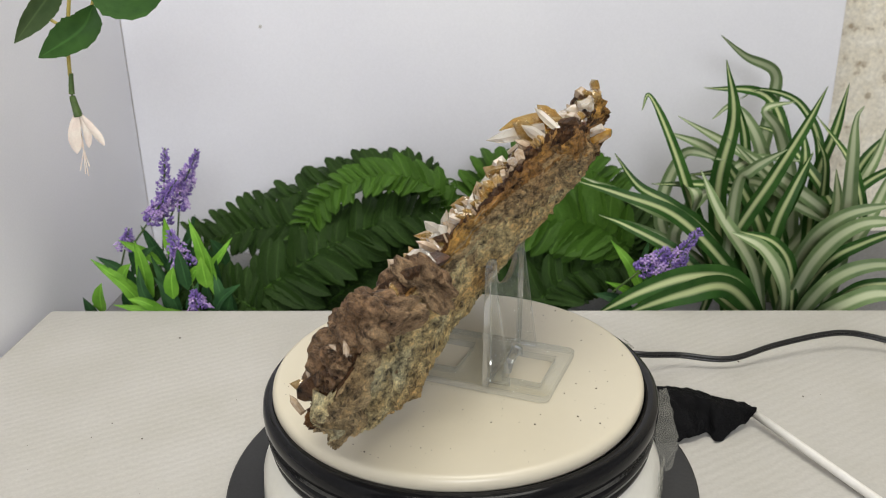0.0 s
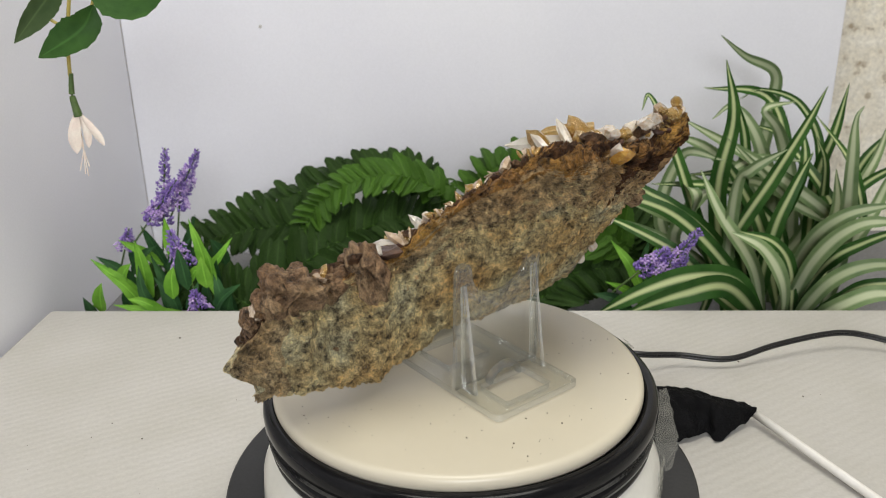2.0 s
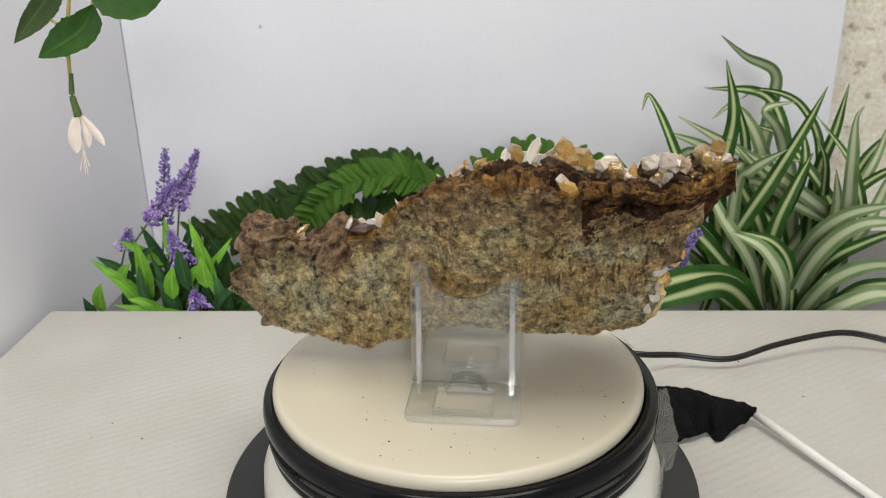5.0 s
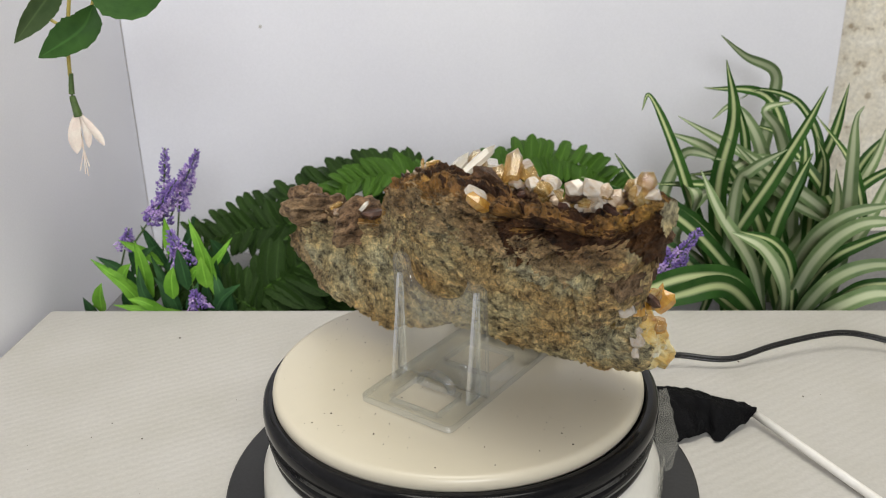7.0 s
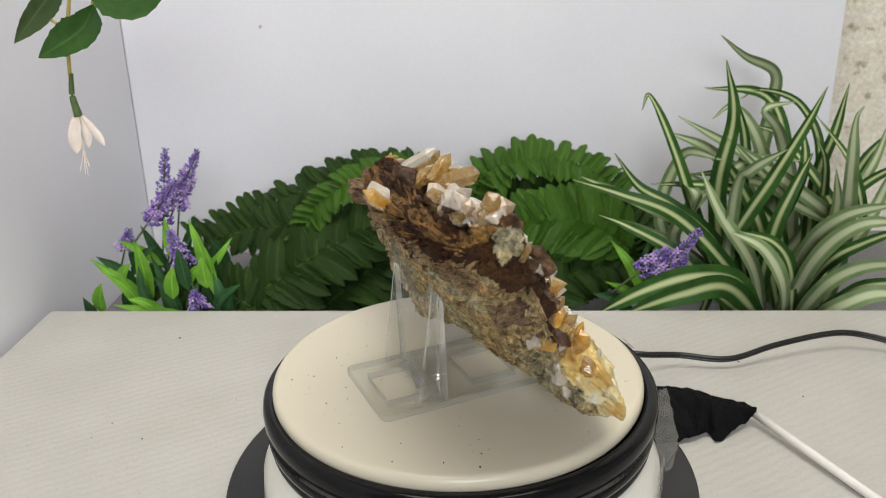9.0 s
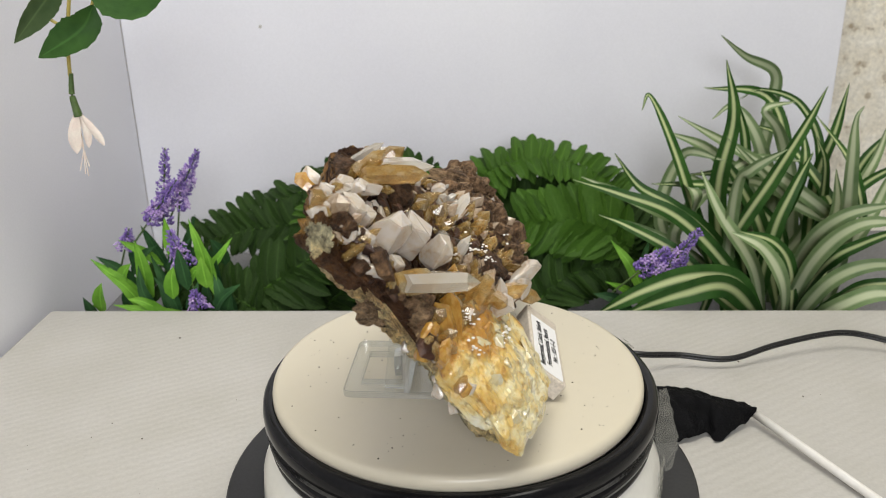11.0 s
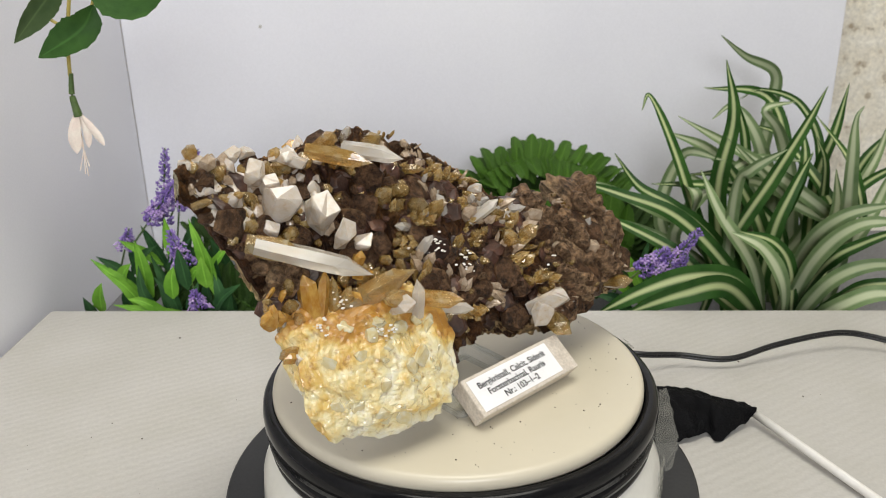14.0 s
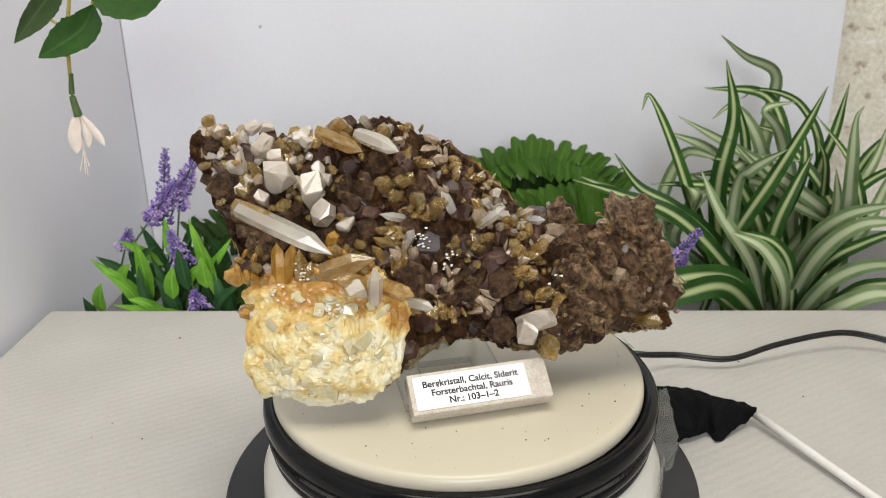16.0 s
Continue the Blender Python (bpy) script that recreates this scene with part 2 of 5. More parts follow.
def frond(parent, points, size, facing=(0, -0.75, 0.65), tone="dark", pairs=15, seed=0, stalk=0.0014, taper=0.45, slant=0.55):
    """A fern frond: a rachis with two rows of leaflets."""
    rnd = random.Random(seed)
    pairs = round(pairs * 1.6)
    line = spline(points, 12)
    rachis = part("frond", tube(line, stalk, 6, True, 1.0, [stalk * (1.25 - 0.9 * i / len(line)) for i in range(len(line))]), FERN_LIGHT, parent, "", True)
    f = Vector(facing).normalized()
    for i in range(pairs):
        t = 0.05 + 0.93 * i / (pairs - 1)
        j = min(int(t * (len(line) - 1)), len(line) - 2)
        p = line[j].lerp(line[j + 1], t * (len(line) - 1) - j)
        d = (line[j + 1] - line[j]).normalized()
        side = d.cross(f).normalized()
        grow = min(1.0, 0.55 + 2.2 * t) * (1 - taper * max(0.0, t - 0.35) / 0.65)
        for s in (-1, 1):
            out = (side * s + d * (slant + rnd.uniform(-0.12, 0.12)) + f * rnd.uniform(-0.1, 0.4)).normalized()
            nor = (f + Vector((rnd.uniform(-0.4, 0.4), rnd.uniform(-0.4, 0.4), rnd.uniform(-0.4, 0.4)))).normalized()
            y = nor.cross(out).normalized()
            z = out.cross(y)
            k = size * grow * rnd.uniform(0.88, 1.1)
            ob = new("leaflet", rnd.choice(LEAFLETS[tone]))
            ob.parent = rachis
            ob.matrix_basis = Matrix.Translation(p) @ Matrix((out, y, z)).transposed().to_4x4() @ Matrix.Diagonal((k, k * rnd.uniform(1.0, 1.25), k, 1))
    return rachis


def ferns():
    a = tagged(new("fern"), "dark green artificial fern arching behind the board", "fern", "ferns")
    frond(a, [(-0.215, 0.300, -0.036), (-0.164, 0.310, -0.004), (-0.112, 0.330, 0.023), (-0.065, 0.350, 0.037), (-0.019, 0.370, 0.036)], 0.045, seed=1, pairs=14)
    frond(a, [(-0.137, 0.320, -0.047), (-0.088, 0.340, -0.012), (-0.050, 0.360, 0.005), (-0.005, 0.380, 0.016)], 0.044, seed=2, pairs=12)
    frond(a, [(-0.006, 0.400, 0.012), (-0.019, 0.385, 0.053), (-0.059, 0.370, 0.075), (-0.102, 0.360, 0.071), (-0.134, 0.350, 0.049), (-0.151, 0.335, 0.021)], 0.030, (0.1, -0.5, 0.85), "light", 18, 3)
    frond(a, [(-0.005, 0.430, 0.026), (-0.043, 0.430, 0.057), (-0.098, 0.430, 0.062), (-0.159, 0.430, 0.043), (-0.220, 0.430, 0.019), (-0.286, 0.420, -0.000)], 0.036, (0, -0.6, 0.8), "dark", 20, 4)
    frond(a, [(-0.070, 0.390, -0.033), (-0.122, 0.400, 0.002), (-0.168, 0.400, 0.015), (-0.220, 0.400, 0.009), (-0.265, 0.390, 0.001)], 0.038, seed=5, pairs=15)
    frond(a, [(-0.174, 0.290, -0.040), (-0.203, 0.290, -0.017), (-0.241, 0.300, -0.008), (-0.286, 0.310, -0.007)], 0.034, seed=6, pairs=11)
    frond(a, [(-0.062, 0.330, -0.068), (-0.105, 0.335, -0.039), (-0.150, 0.340, -0.035), (-0.195, 0.340, -0.037)], 0.040, seed=7, pairs=12)
    frond(a, [(-0.053, 0.370, -0.075), (-0.030, 0.380, -0.042), (-0.012, 0.390, -0.015), (0.023, 0.400, 0.012)], 0.042, seed=8, pairs=11)
    frond(a, [(-0.190, 0.400, -0.108), (-0.155, 0.440, -0.053), (-0.105, 0.460, -0.008), (-0.048, 0.460, 0.024)], 0.040, seed=9, pairs=13)
    curl = [(0.012 * math.exp(-0.22 * k) * math.cos(0.75 * k), 0, 0.012 * math.exp(-0.22 * k) * math.sin(0.75 * k)) for k in range(14)]
    c = Vector((-0.009, 0.400, 0.056))
    part("tendril", tube(spline([(-0.006, 0.400, 0.012), (-0.011, 0.400, 0.030), (-0.005, 0.400, 0.042)] + [tuple(c + Vector(q) * 0.75) for q in curl], 4), 0.0011, 6), FERN_LIGHT, a, "curled young fern tip", True)
    b = tagged(new("fern"), "dark green artificial fern beside the striped plant", "fern", "ferns")
    frond(b, [(0.012, 0.430, 0.007), (0.024, 0.430, 0.048), (0.054, 0.430, 0.068), (0.094, 0.430, 0.072), (0.134, 0.420, 0.064), (0.168, 0.410, 0.039)], 0.034, (0, -0.45, 0.9), "light", 17, 11, taper=0.2, slant=0.15)
    frond(b, [(0.171, 0.360, -0.000), (0.138, 0.365, 0.019), (0.106, 0.370, 0.026), (0.067, 0.370, 0.026)], 0.046, (0, -0.85, 0.5), "light", 13, 12, taper=0.3)
    frond(b, [(0.017, 0.380, -0.030), (0.046, 0.400, 0.011), (0.081, 0.410, 0.035), (0.127, 0.410, 0.043)], 0.042, seed=13, pairs=13)
    frond(b, [(0.060, 0.330, -0.076), (0.087, 0.340, -0.035), (0.121, 0.350, -0.019), (0.160, 0.350, -0.017)], 0.038, seed=14, pairs=11)
    frond(b, [(0.010, 0.330, -0.075), (0.044, 0.350, -0.042), (0.078, 0.360, -0.017), (0.112, 0.370, -0.003)], 0.044, seed=15, pairs=12)
    frond(b, [(0.221, 0.400, -0.094), (0.190, 0.410, -0.039), (0.177, 0.420, 0.002), (0.148, 0.430, 0.036)], 0.042, seed=16, pairs=13)
    frond(b, [(0.090, 0.400, -0.119), (0.122, 0.430, -0.066), (0.166, 0.450, -0.028), (0.216, 0.460, -0.000)], 0.042, seed=17, pairs=12)


ferns()


def spider_plant():
    top = tagged(new("spider_plant"), "variegated spider plant with cream-striped arching leaves", "plant")
    rnd = random.Random(4)
    leaves = [
        ("d", 1.0, [(0.272, 0.340, -0.072), (0.231, 0.330, 0.016), (0.197, 0.330, 0.104), (0.174, 0.340, 0.153), (0.166, 0.335, 0.142)]),
        ("p", 1.0, [(0.302, 0.360, -0.082), (0.286, 0.360, 0.010), (0.249, 0.370, 0.087), (0.196, 0.370, 0.115)]),
        ("d", 1.1, [(0.259, 0.330, -0.060), (0.236, 0.320, 0.064), (0.240, 0.310, 0.139), (0.229, 0.310, 0.189)]),
        ("p", 1.0, [(0.320, 0.380, -0.086), (0.308, 0.420, 0.043), (0.320, 0.440, 0.120), (0.319, 0.440, 0.155), (0.285, 0.430, 0.173), (0.256, 0.420, 0.195)]),
        ("d", 1.1, [(0.225, 0.300, -0.045), (0.241, 0.290, 0.031), (0.273, 0.290, 0.093), (0.300, 0.300, 0.137), (0.317, 0.310, 0.165)]),
        ("d", 0.9, [(0.346, 0.360, -0.076), (0.340, 0.360, 0.055), (0.352, 0.360, 0.115), (0.358, 0.360, 0.158)]),
        ("p", 1.2, [(0.350, 0.330, -0.068), (0.345, 0.300, 0.026), (0.333, 0.280, 0.100), (0.331, 0.280, 0.141), (0.336, 0.280, 0.154)]),
        ("d", 1.0, [(0.282, 0.300, -0.058), (0.237, 0.270, 0.013), (0.188, 0.270, 0.063), (0.141, 0.280, 0.081), (0.102, 0.300, 0.089)]),
        ("d", 1.0, [(0.296, 0.330, -0.067), (0.235, 0.310, 0.024), (0.193, 0.310, 0.060), (0.164, 0.320, 0.076), (0.143, 0.330, 0.104)]),
        ("d", 1.3, [(0.261, 0.250, -0.022), (0.232, 0.240, 0.016), (0.195, 0.235, 0.023), (0.156, 0.235, 0.011), (0.117, 0.240, -0.013)]),
        ("d", 1.3, [(0.262, 0.245, -0.025), (0.224, 0.230, 0.015), (0.186, 0.225, 0.012), (0.139, 0.230, -0.008)]),
        ("p", 1.1, [(0.281, 0.250, -0.025), (0.267, 0.230, 0.019), (0.248, 0.230, 0.049), (0.225, 0.240, 0.060)]),
        ("p", 1.0, [(0.237, 0.280, -0.014), (0.234, 0.270, 0.085), (0.242, 0.260, 0.107), (0.270, 0.260, 0.124)]),
        ("d", 0.9, [(0.301, 0.280, -0.043), (0.286, 0.260, 0.016), (0.265, 0.250, 0.046), (0.235, 0.250, 0.057)]),
        ("p", 1.0, [(0.294, 0.300, -0.052), (0.298, 0.270, 0.028), (0.318, 0.250, 0.068), (0.361, 0.240, 0.083)]),
        ("p", 1.0, [(0.295, 0.290, -0.047), (0.300, 0.250, 0.030), (0.323, 0.230, 0.068), (0.362, 0.220, 0.073)]),
        ("d", 0.9, [(0.304, 0.330, -0.049), (0.332, 0.320, 0.035), (0.362, 0.310, 0.078), (0.397, 0.300, 0.104)]),
        ("d", 0.8, [(0.308, 0.310, -0.052), (0.324, 0.280, 0.013), (0.350, 0.270, 0.037), (0.385, 0.260, 0.056)]),
        ("p", 0.9, [(0.297, 0.270, -0.040), (0.312, 0.240, 0.014), (0.342, 0.230, 0.033), (0.379, 0.220, 0.031)]),
        ("d", 0.8, [(0.298, 0.260, -0.035), (0.319, 0.240, -0.002), (0.340, 0.230, 0.015), (0.380, 0.220, 0.021)]),
        ("p", 1.0, [(0.303, 0.260, -0.038), (0.320, 0.230, -0.003), (0.346, 0.220, 0.012), (0.383, 0.210, 0.006)]),
        ("p", 1.1, [(0.316, 0.360, -0.082), (0.306, 0.360, 0.021), (0.284, 0.360, 0.100), (0.260, 0.370, 0.136), (0.240, 0.370, 0.125)]),
        ("d", 1.0, [(0.323, 0.400, -0.102), (0.332, 0.410, 0.003), (0.331, 0.420, 0.084), (0.309, 0.430, 0.134), (0.247, 0.430, 0.143)]),
        ("p", 1.0, [(0.339, 0.380, -0.092), (0.327, 0.380, 0.043), (0.305, 0.370, 0.108), (0.285, 0.360, 0.135), (0.316, 0.370, 0.140)]),
        ("d", 1.0, [(0.273, 0.300, -0.052), (0.274, 0.280, 0.040), (0.286, 0.280, 0.081), (0.304, 0.290, 0.113)]),
        ("d", 1.0, [(0.332, 0.350, -0.077), (0.338, 0.340, 0.011), (0.334, 0.330, 0.086), (0.322, 0.330, 0.117)]),
        ("p", 1.0, [(0.288, 0.370, -0.087), (0.274, 0.380, -0.003), (0.250, 0.390, 0.047), (0.220, 0.400, 0.068)]),
        ("d", 0.9, [(0.293, 0.360, -0.075), (0.272, 0.360, 0.033), (0.267, 0.350, 0.103), (0.252, 0.350, 0.153)]),
        ("d", 1.0, [(0.372, 0.400, -0.106), (0.400, 0.420, -0.002), (0.413, 0.430, 0.056), (0.446, 0.430, 0.103)]),
        ("p", 1.0, [(0.275, 0.280, -0.037), (0.252, 0.260, 0.022), (0.224, 0.270, 0.065), (0.210, 0.290, 0.099)]),
        ("d", 1.1, [(0.304, 0.310, -0.057), (0.278, 0.310, 0.029), (0.256, 0.320, 0.074), (0.232, 0.330, 0.109)]),
        ("p", 1.0, [(0.301, 0.330, -0.067), (0.324, 0.300, -0.001), (0.336, 0.300, 0.053), (0.335, 0.310, 0.092)]),
        ("d", 0.9, [(0.275, 0.290, -0.050), (0.234, 0.270, -0.014), (0.194, 0.280, 0.025), (0.152, 0.300, 0.045), (0.130, 0.320, 0.049)]),
        ("p", 0.7, [(0.296, 0.330, -0.067), (0.241, 0.330, -0.013), (0.193, 0.340, 0.019), (0.135, 0.350, 0.039)]),
        ("d", 0.7, [(0.340, 0.370, -0.087), (0.360, 0.400, 0.066), (0.343, 0.420, 0.124), (0.305, 0.430, 0.140), (0.284, 0.430, 0.131)]),
    ]
    for i in range(16):
        x, k = rnd.uniform(0.19, 0.36), rnd.uniform(-0.14, 0.14)
        leaves.append((rnd.choice("dp"), 0.85, [(0.285, 0.36, -0.05), (x, rnd.uniform(0.30, 0.40), 0.02), (x + k * 0.5, rnd.uniform(0.29, 0.42), rnd.uniform(0.06, 0.10)), (x + k, rnd.uniform(0.28, 0.43), rnd.uniform(0.05, 0.13))]))
    for i, (tone, k, pts) in enumerate(leaves):
        facing = (rnd.uniform(-0.5, 0.5), -1, rnd.uniform(0.1, 0.8))
        bm = strap_mesh(pts, [(t, w * k) for t, w in STRAP], facing, 0.28, 9)
        part("leaf", bm, SPIDER if tone == "d" else SPIDER_PALE, top)


spider_plant()


def flower_spike(parent, base, tip, radius, count, seed, pale=0.25):
    """A lavender spike: a stem and many small florets."""
    rnd = random.Random(seed)
    a, b = Vector(base), Vector(tip)
    d = (b - a).normalized()
    s1 = d.cross(Vector((0, -1, 0.2))).normalized()
    s2 = d.cross(s1)
    stem = part("flower_stem", tube([a - d * 0.03, a, b], 0.0009, 6), STEM, parent)
    bm = bmesh.new()
    count = round(count * 1.7)
    for i in range(count):
        t = i / count
        ang = i * 2.4 + rnd.uniform(-0.4, 0.4)
        r = radius * (1 - 0.72 * t) * rnd.uniform(0.45, 1.15)
        out = (s1 * math.cos(ang) + s2 * math.sin(ang))
        p = a.lerp(b, t) + out * r
        k = 0.0017 * (1.15 - 0.45 * t) * rnd.uniform(0.8, 1.25)
        ax = (out + d * 0.8).normalized()
        rot = ax.to_track_quat("Z", "Y").to_matrix().to_4x4()
        start = len(bm.faces)
        if rnd.random() < pale and t < 0.6:
            for q in range(4):
                bmesh.ops.create_icosphere(bm, subdivisions=1, radius=k, matrix=Matrix.Translation(p) @ rot @ Matrix.Rotation(q * 1.57, 4, "Z") @ Matrix.Translation((k * 1.1, 0, k)) @ Matrix.Diagonal((1.0, 0.7, 0.35, 1)))
            bm.faces.ensure_lookup_table()
            for f in bm.faces[start:]:
                f.material_index = 1
        else:
            bmesh.ops.create_icosphere(bm, subdivisions=1, radius=k, matrix=Matrix.Translation(p) @ rot @ Matrix.Diagonal((0.75, 0.75, 1.35, 1)))
        for f in bm.faces[start:]:
            f.smooth = True
    tagged(part("flower_head", bm, [VIOLET, LILAC], stem, "tiny violet blossom"), kind="stuff")


def sprig_leaf(parent, pts, half, tone, seed):
    rnd = random.Random(seed)
    part("leaf", strap_mesh(pts, [(k, w * half) for k, w in LANCE], (rnd.uniform(-0.5, 0.5), -1, rnd.uniform(0.2, 0.7)), 0.3, 6), SPRIG if tone else SPRIG_DARK, parent)


def lavenders():
    a = tagged(new("lavender"), "artificial lavender with violet spikes and bright leaves", "lavender", "lavenders")
    for i, (p, q, r, n) in enumerate([
            ((-0.277, 0.335, 0.043), (-0.264, 0.330, 0.116), 0.0085, 95), ((-0.263, 0.350, 0.066), (-0.239, 0.345, 0.110), 0.0085, 85),
            ((-0.282, 0.310, 0.052), (-0.254, 0.320, 0.089), 0.009, 80), ((-0.307, 0.310, 0.027), (-0.298, 0.305, 0.048), 0.008, 36),
            ((-0.240, 0.270, 0.024), (-0.251, 0.275, 0.057), 0.0095, 75), ((-0.226, 0.250, -0.008), (-0.230, 0.255, 0.009), 0.008, 34),
            ((-0.264, 0.345, 0.052), (-0.258, 0.350, 0.090), 0.008, 60)]):
        flower_spike(a, p, q, r, n, 20 + i)
    for i, (tone, half, pts) in enumerate([
            (1, 0.0075, [(-0.278, 0.270, -0.015), (-0.275, 0.265, 0.023), (-0.279, 0.265, 0.052)]), (1, 0.006, [(-0.219, 0.270, 0.009), (-0.224, 0.270, 0.041), (-0.233, 0.275, 0.067)]),
            (1, 0.006, [(-0.278, 0.280, -0.020), (-0.300, 0.275, 0.008), (-0.327, 0.280, 0.029)]), (1, 0.006, [(-0.276, 0.265, -0.018), (-0.290, 0.260, 0.009), (-0.305, 0.260, 0.023)]),
            (1, 0.0055, [(-0.214, 0.260, 0.002), (-0.214, 0.260, 0.029), (-0.217, 0.260, 0.046)]), (1, 0.005, [(-0.230, 0.250, -0.014), (-0.257, 0.250, -0.011), (-0.298, 0.245, -0.000)]),
            (0, 0.005, [(-0.264, 0.260, -0.019), (-0.274, 0.255, 0.006), (-0.277, 0.260, 0.030)]), (0, 0.005, [(-0.260, 0.270, -0.024), (-0.261, 0.270, 0.010), (-0.271, 0.275, 0.035)]),
            (1, 0.005, [(-0.254, 0.255, -0.016), (-0.273, 0.250, -0.000), (-0.287, 0.250, 0.003)]), (0, 0.006, [(-0.246, 0.260, -0.019), (-0.253, 0.260, 0.003), (-0.265, 0.260, 0.019)]),
            (1, 0.006, [(-0.254, 0.300, 0.013), (-0.261, 0.300, 0.036), (-0.263, 0.300, 0.060)]), (1, 0.005, [(-0.270, 0.300, 0.014), (-0.288, 0.300, 0.028), (-0.308, 0.300, 0.039)]),
            (0, 0.006, [(-0.247, 0.300, -0.015), (-0.251, 0.310, 0.021), (-0.238, 0.310, 0.059)]), (0, 0.006, [(-0.269, 0.310, 0.004), (-0.281, 0.310, 0.032), (-0.289, 0.310, 0.049)]),
            (1, 0.005, [(-0.237, 0.290, 0.001), (-0.217, 0.290, 0.022), (-0.204, 0.300, 0.040)]), (0, 0.006, [(-0.226, 0.260, -0.019), (-0.233, 0.255, -0.006), (-0.227, 0.260, 0.014)]),
            (1, 0.0045, [(-0.238, 0.260, 0.008), (-0.227, 0.255, 0.026), (-0.216, 0.255, 0.032)]), (0, 0.006, [(-0.206, 0.260, -0.020), (-0.207, 0.255, 0.005), (-0.212, 0.260, 0.024)])]):
        sprig_leaf(a, pts, half, tone, i)
    rnd = random.Random(77)
    for i in range(30):
        x, y = rnd.uniform(-0.315, -0.20), rnd.uniform(0.25, 0.32)
        k, h = rnd.gauss(0, 0.016), rnd.uniform(0.022, 0.045)
        z = rnd.uniform(-0.035, 0.012)
        sprig_leaf(a, [(x, y, z), (x + k * 0.4, y - 0.004, z + h * 0.6), (x + k, y - 0.006, z + h)], rnd.uniform(0.005, 0.0075), rnd.random() < 0.25, 200 + i)
    b = tagged(new("lavender"), "artificial lavender sprig lying among striped leaves", "lavender", "lavenders")
    for i, (p, q, r, n) in enumerate([((0.174, 0.265, 0.011), (0.206, 0.260, 0.055), 0.0095, 85), ((0.158, 0.270, 0.013), (0.182, 0.265, 0.037), 0.0085, 60), ((0.186, 0.262, 0.010), (0.196, 0.260, 0.031), 0.007, 34)]):
        flower_spike(b, p, q, r, n, 40 + i, 0.35)
    for i, (tone, half, pts) in enumerate([
            (1, 0.006, [(0.175, 0.290, -0.028), (0.157, 0.300, 0.007), (0.140, 0.310, 0.028)]), (1, 0.005, [(0.179, 0.285, -0.032), (0.151, 0.280, -0.009), (0.131, 0.280, 0.000)]),
            (0, 0.006, [(0.180, 0.290, -0.028), (0.169, 0.300, 0.007), (0.175, 0.310, 0.030)]), (1, 0.006, [(0.190, 0.290, -0.029), (0.179, 0.300, 0.012), (0.188, 0.310, 0.030)]),
            (0, 0.006, [(0.158, 0.280, -0.035), (0.142, 0.280, -0.018), (0.122, 0.285, -0.014)])]):
        sprig_leaf(b, pts, half, tone, 60 + i)


lavenders()

PETAL = grained("blush_petals", [(0.3, (0.80, 0.66, 0.58)), (0.7, (0.88, 0.80, 0.70))], 90, 600, 0.5, 0.0002, 0.0001, speck=0.06)
FUCHSIA_LEAF = leaf_material("fuchsia_leaf", (0.022, 0.065, 0.014), (0.045, 0.11, 0.024), 0.5)
FUCHSIA_UNDER = leaf_material("fuchsia_leaf_underside", (0.07, 0.12, 0.05), (0.12, 0.18, 0.08), 0.6)
TWIG = grained("yellow_stem", [(0.3, (0.35, 0.27, 0.05)), (0.7, (0.50, 0.42, 0.12))], 60, 400, 0.55)


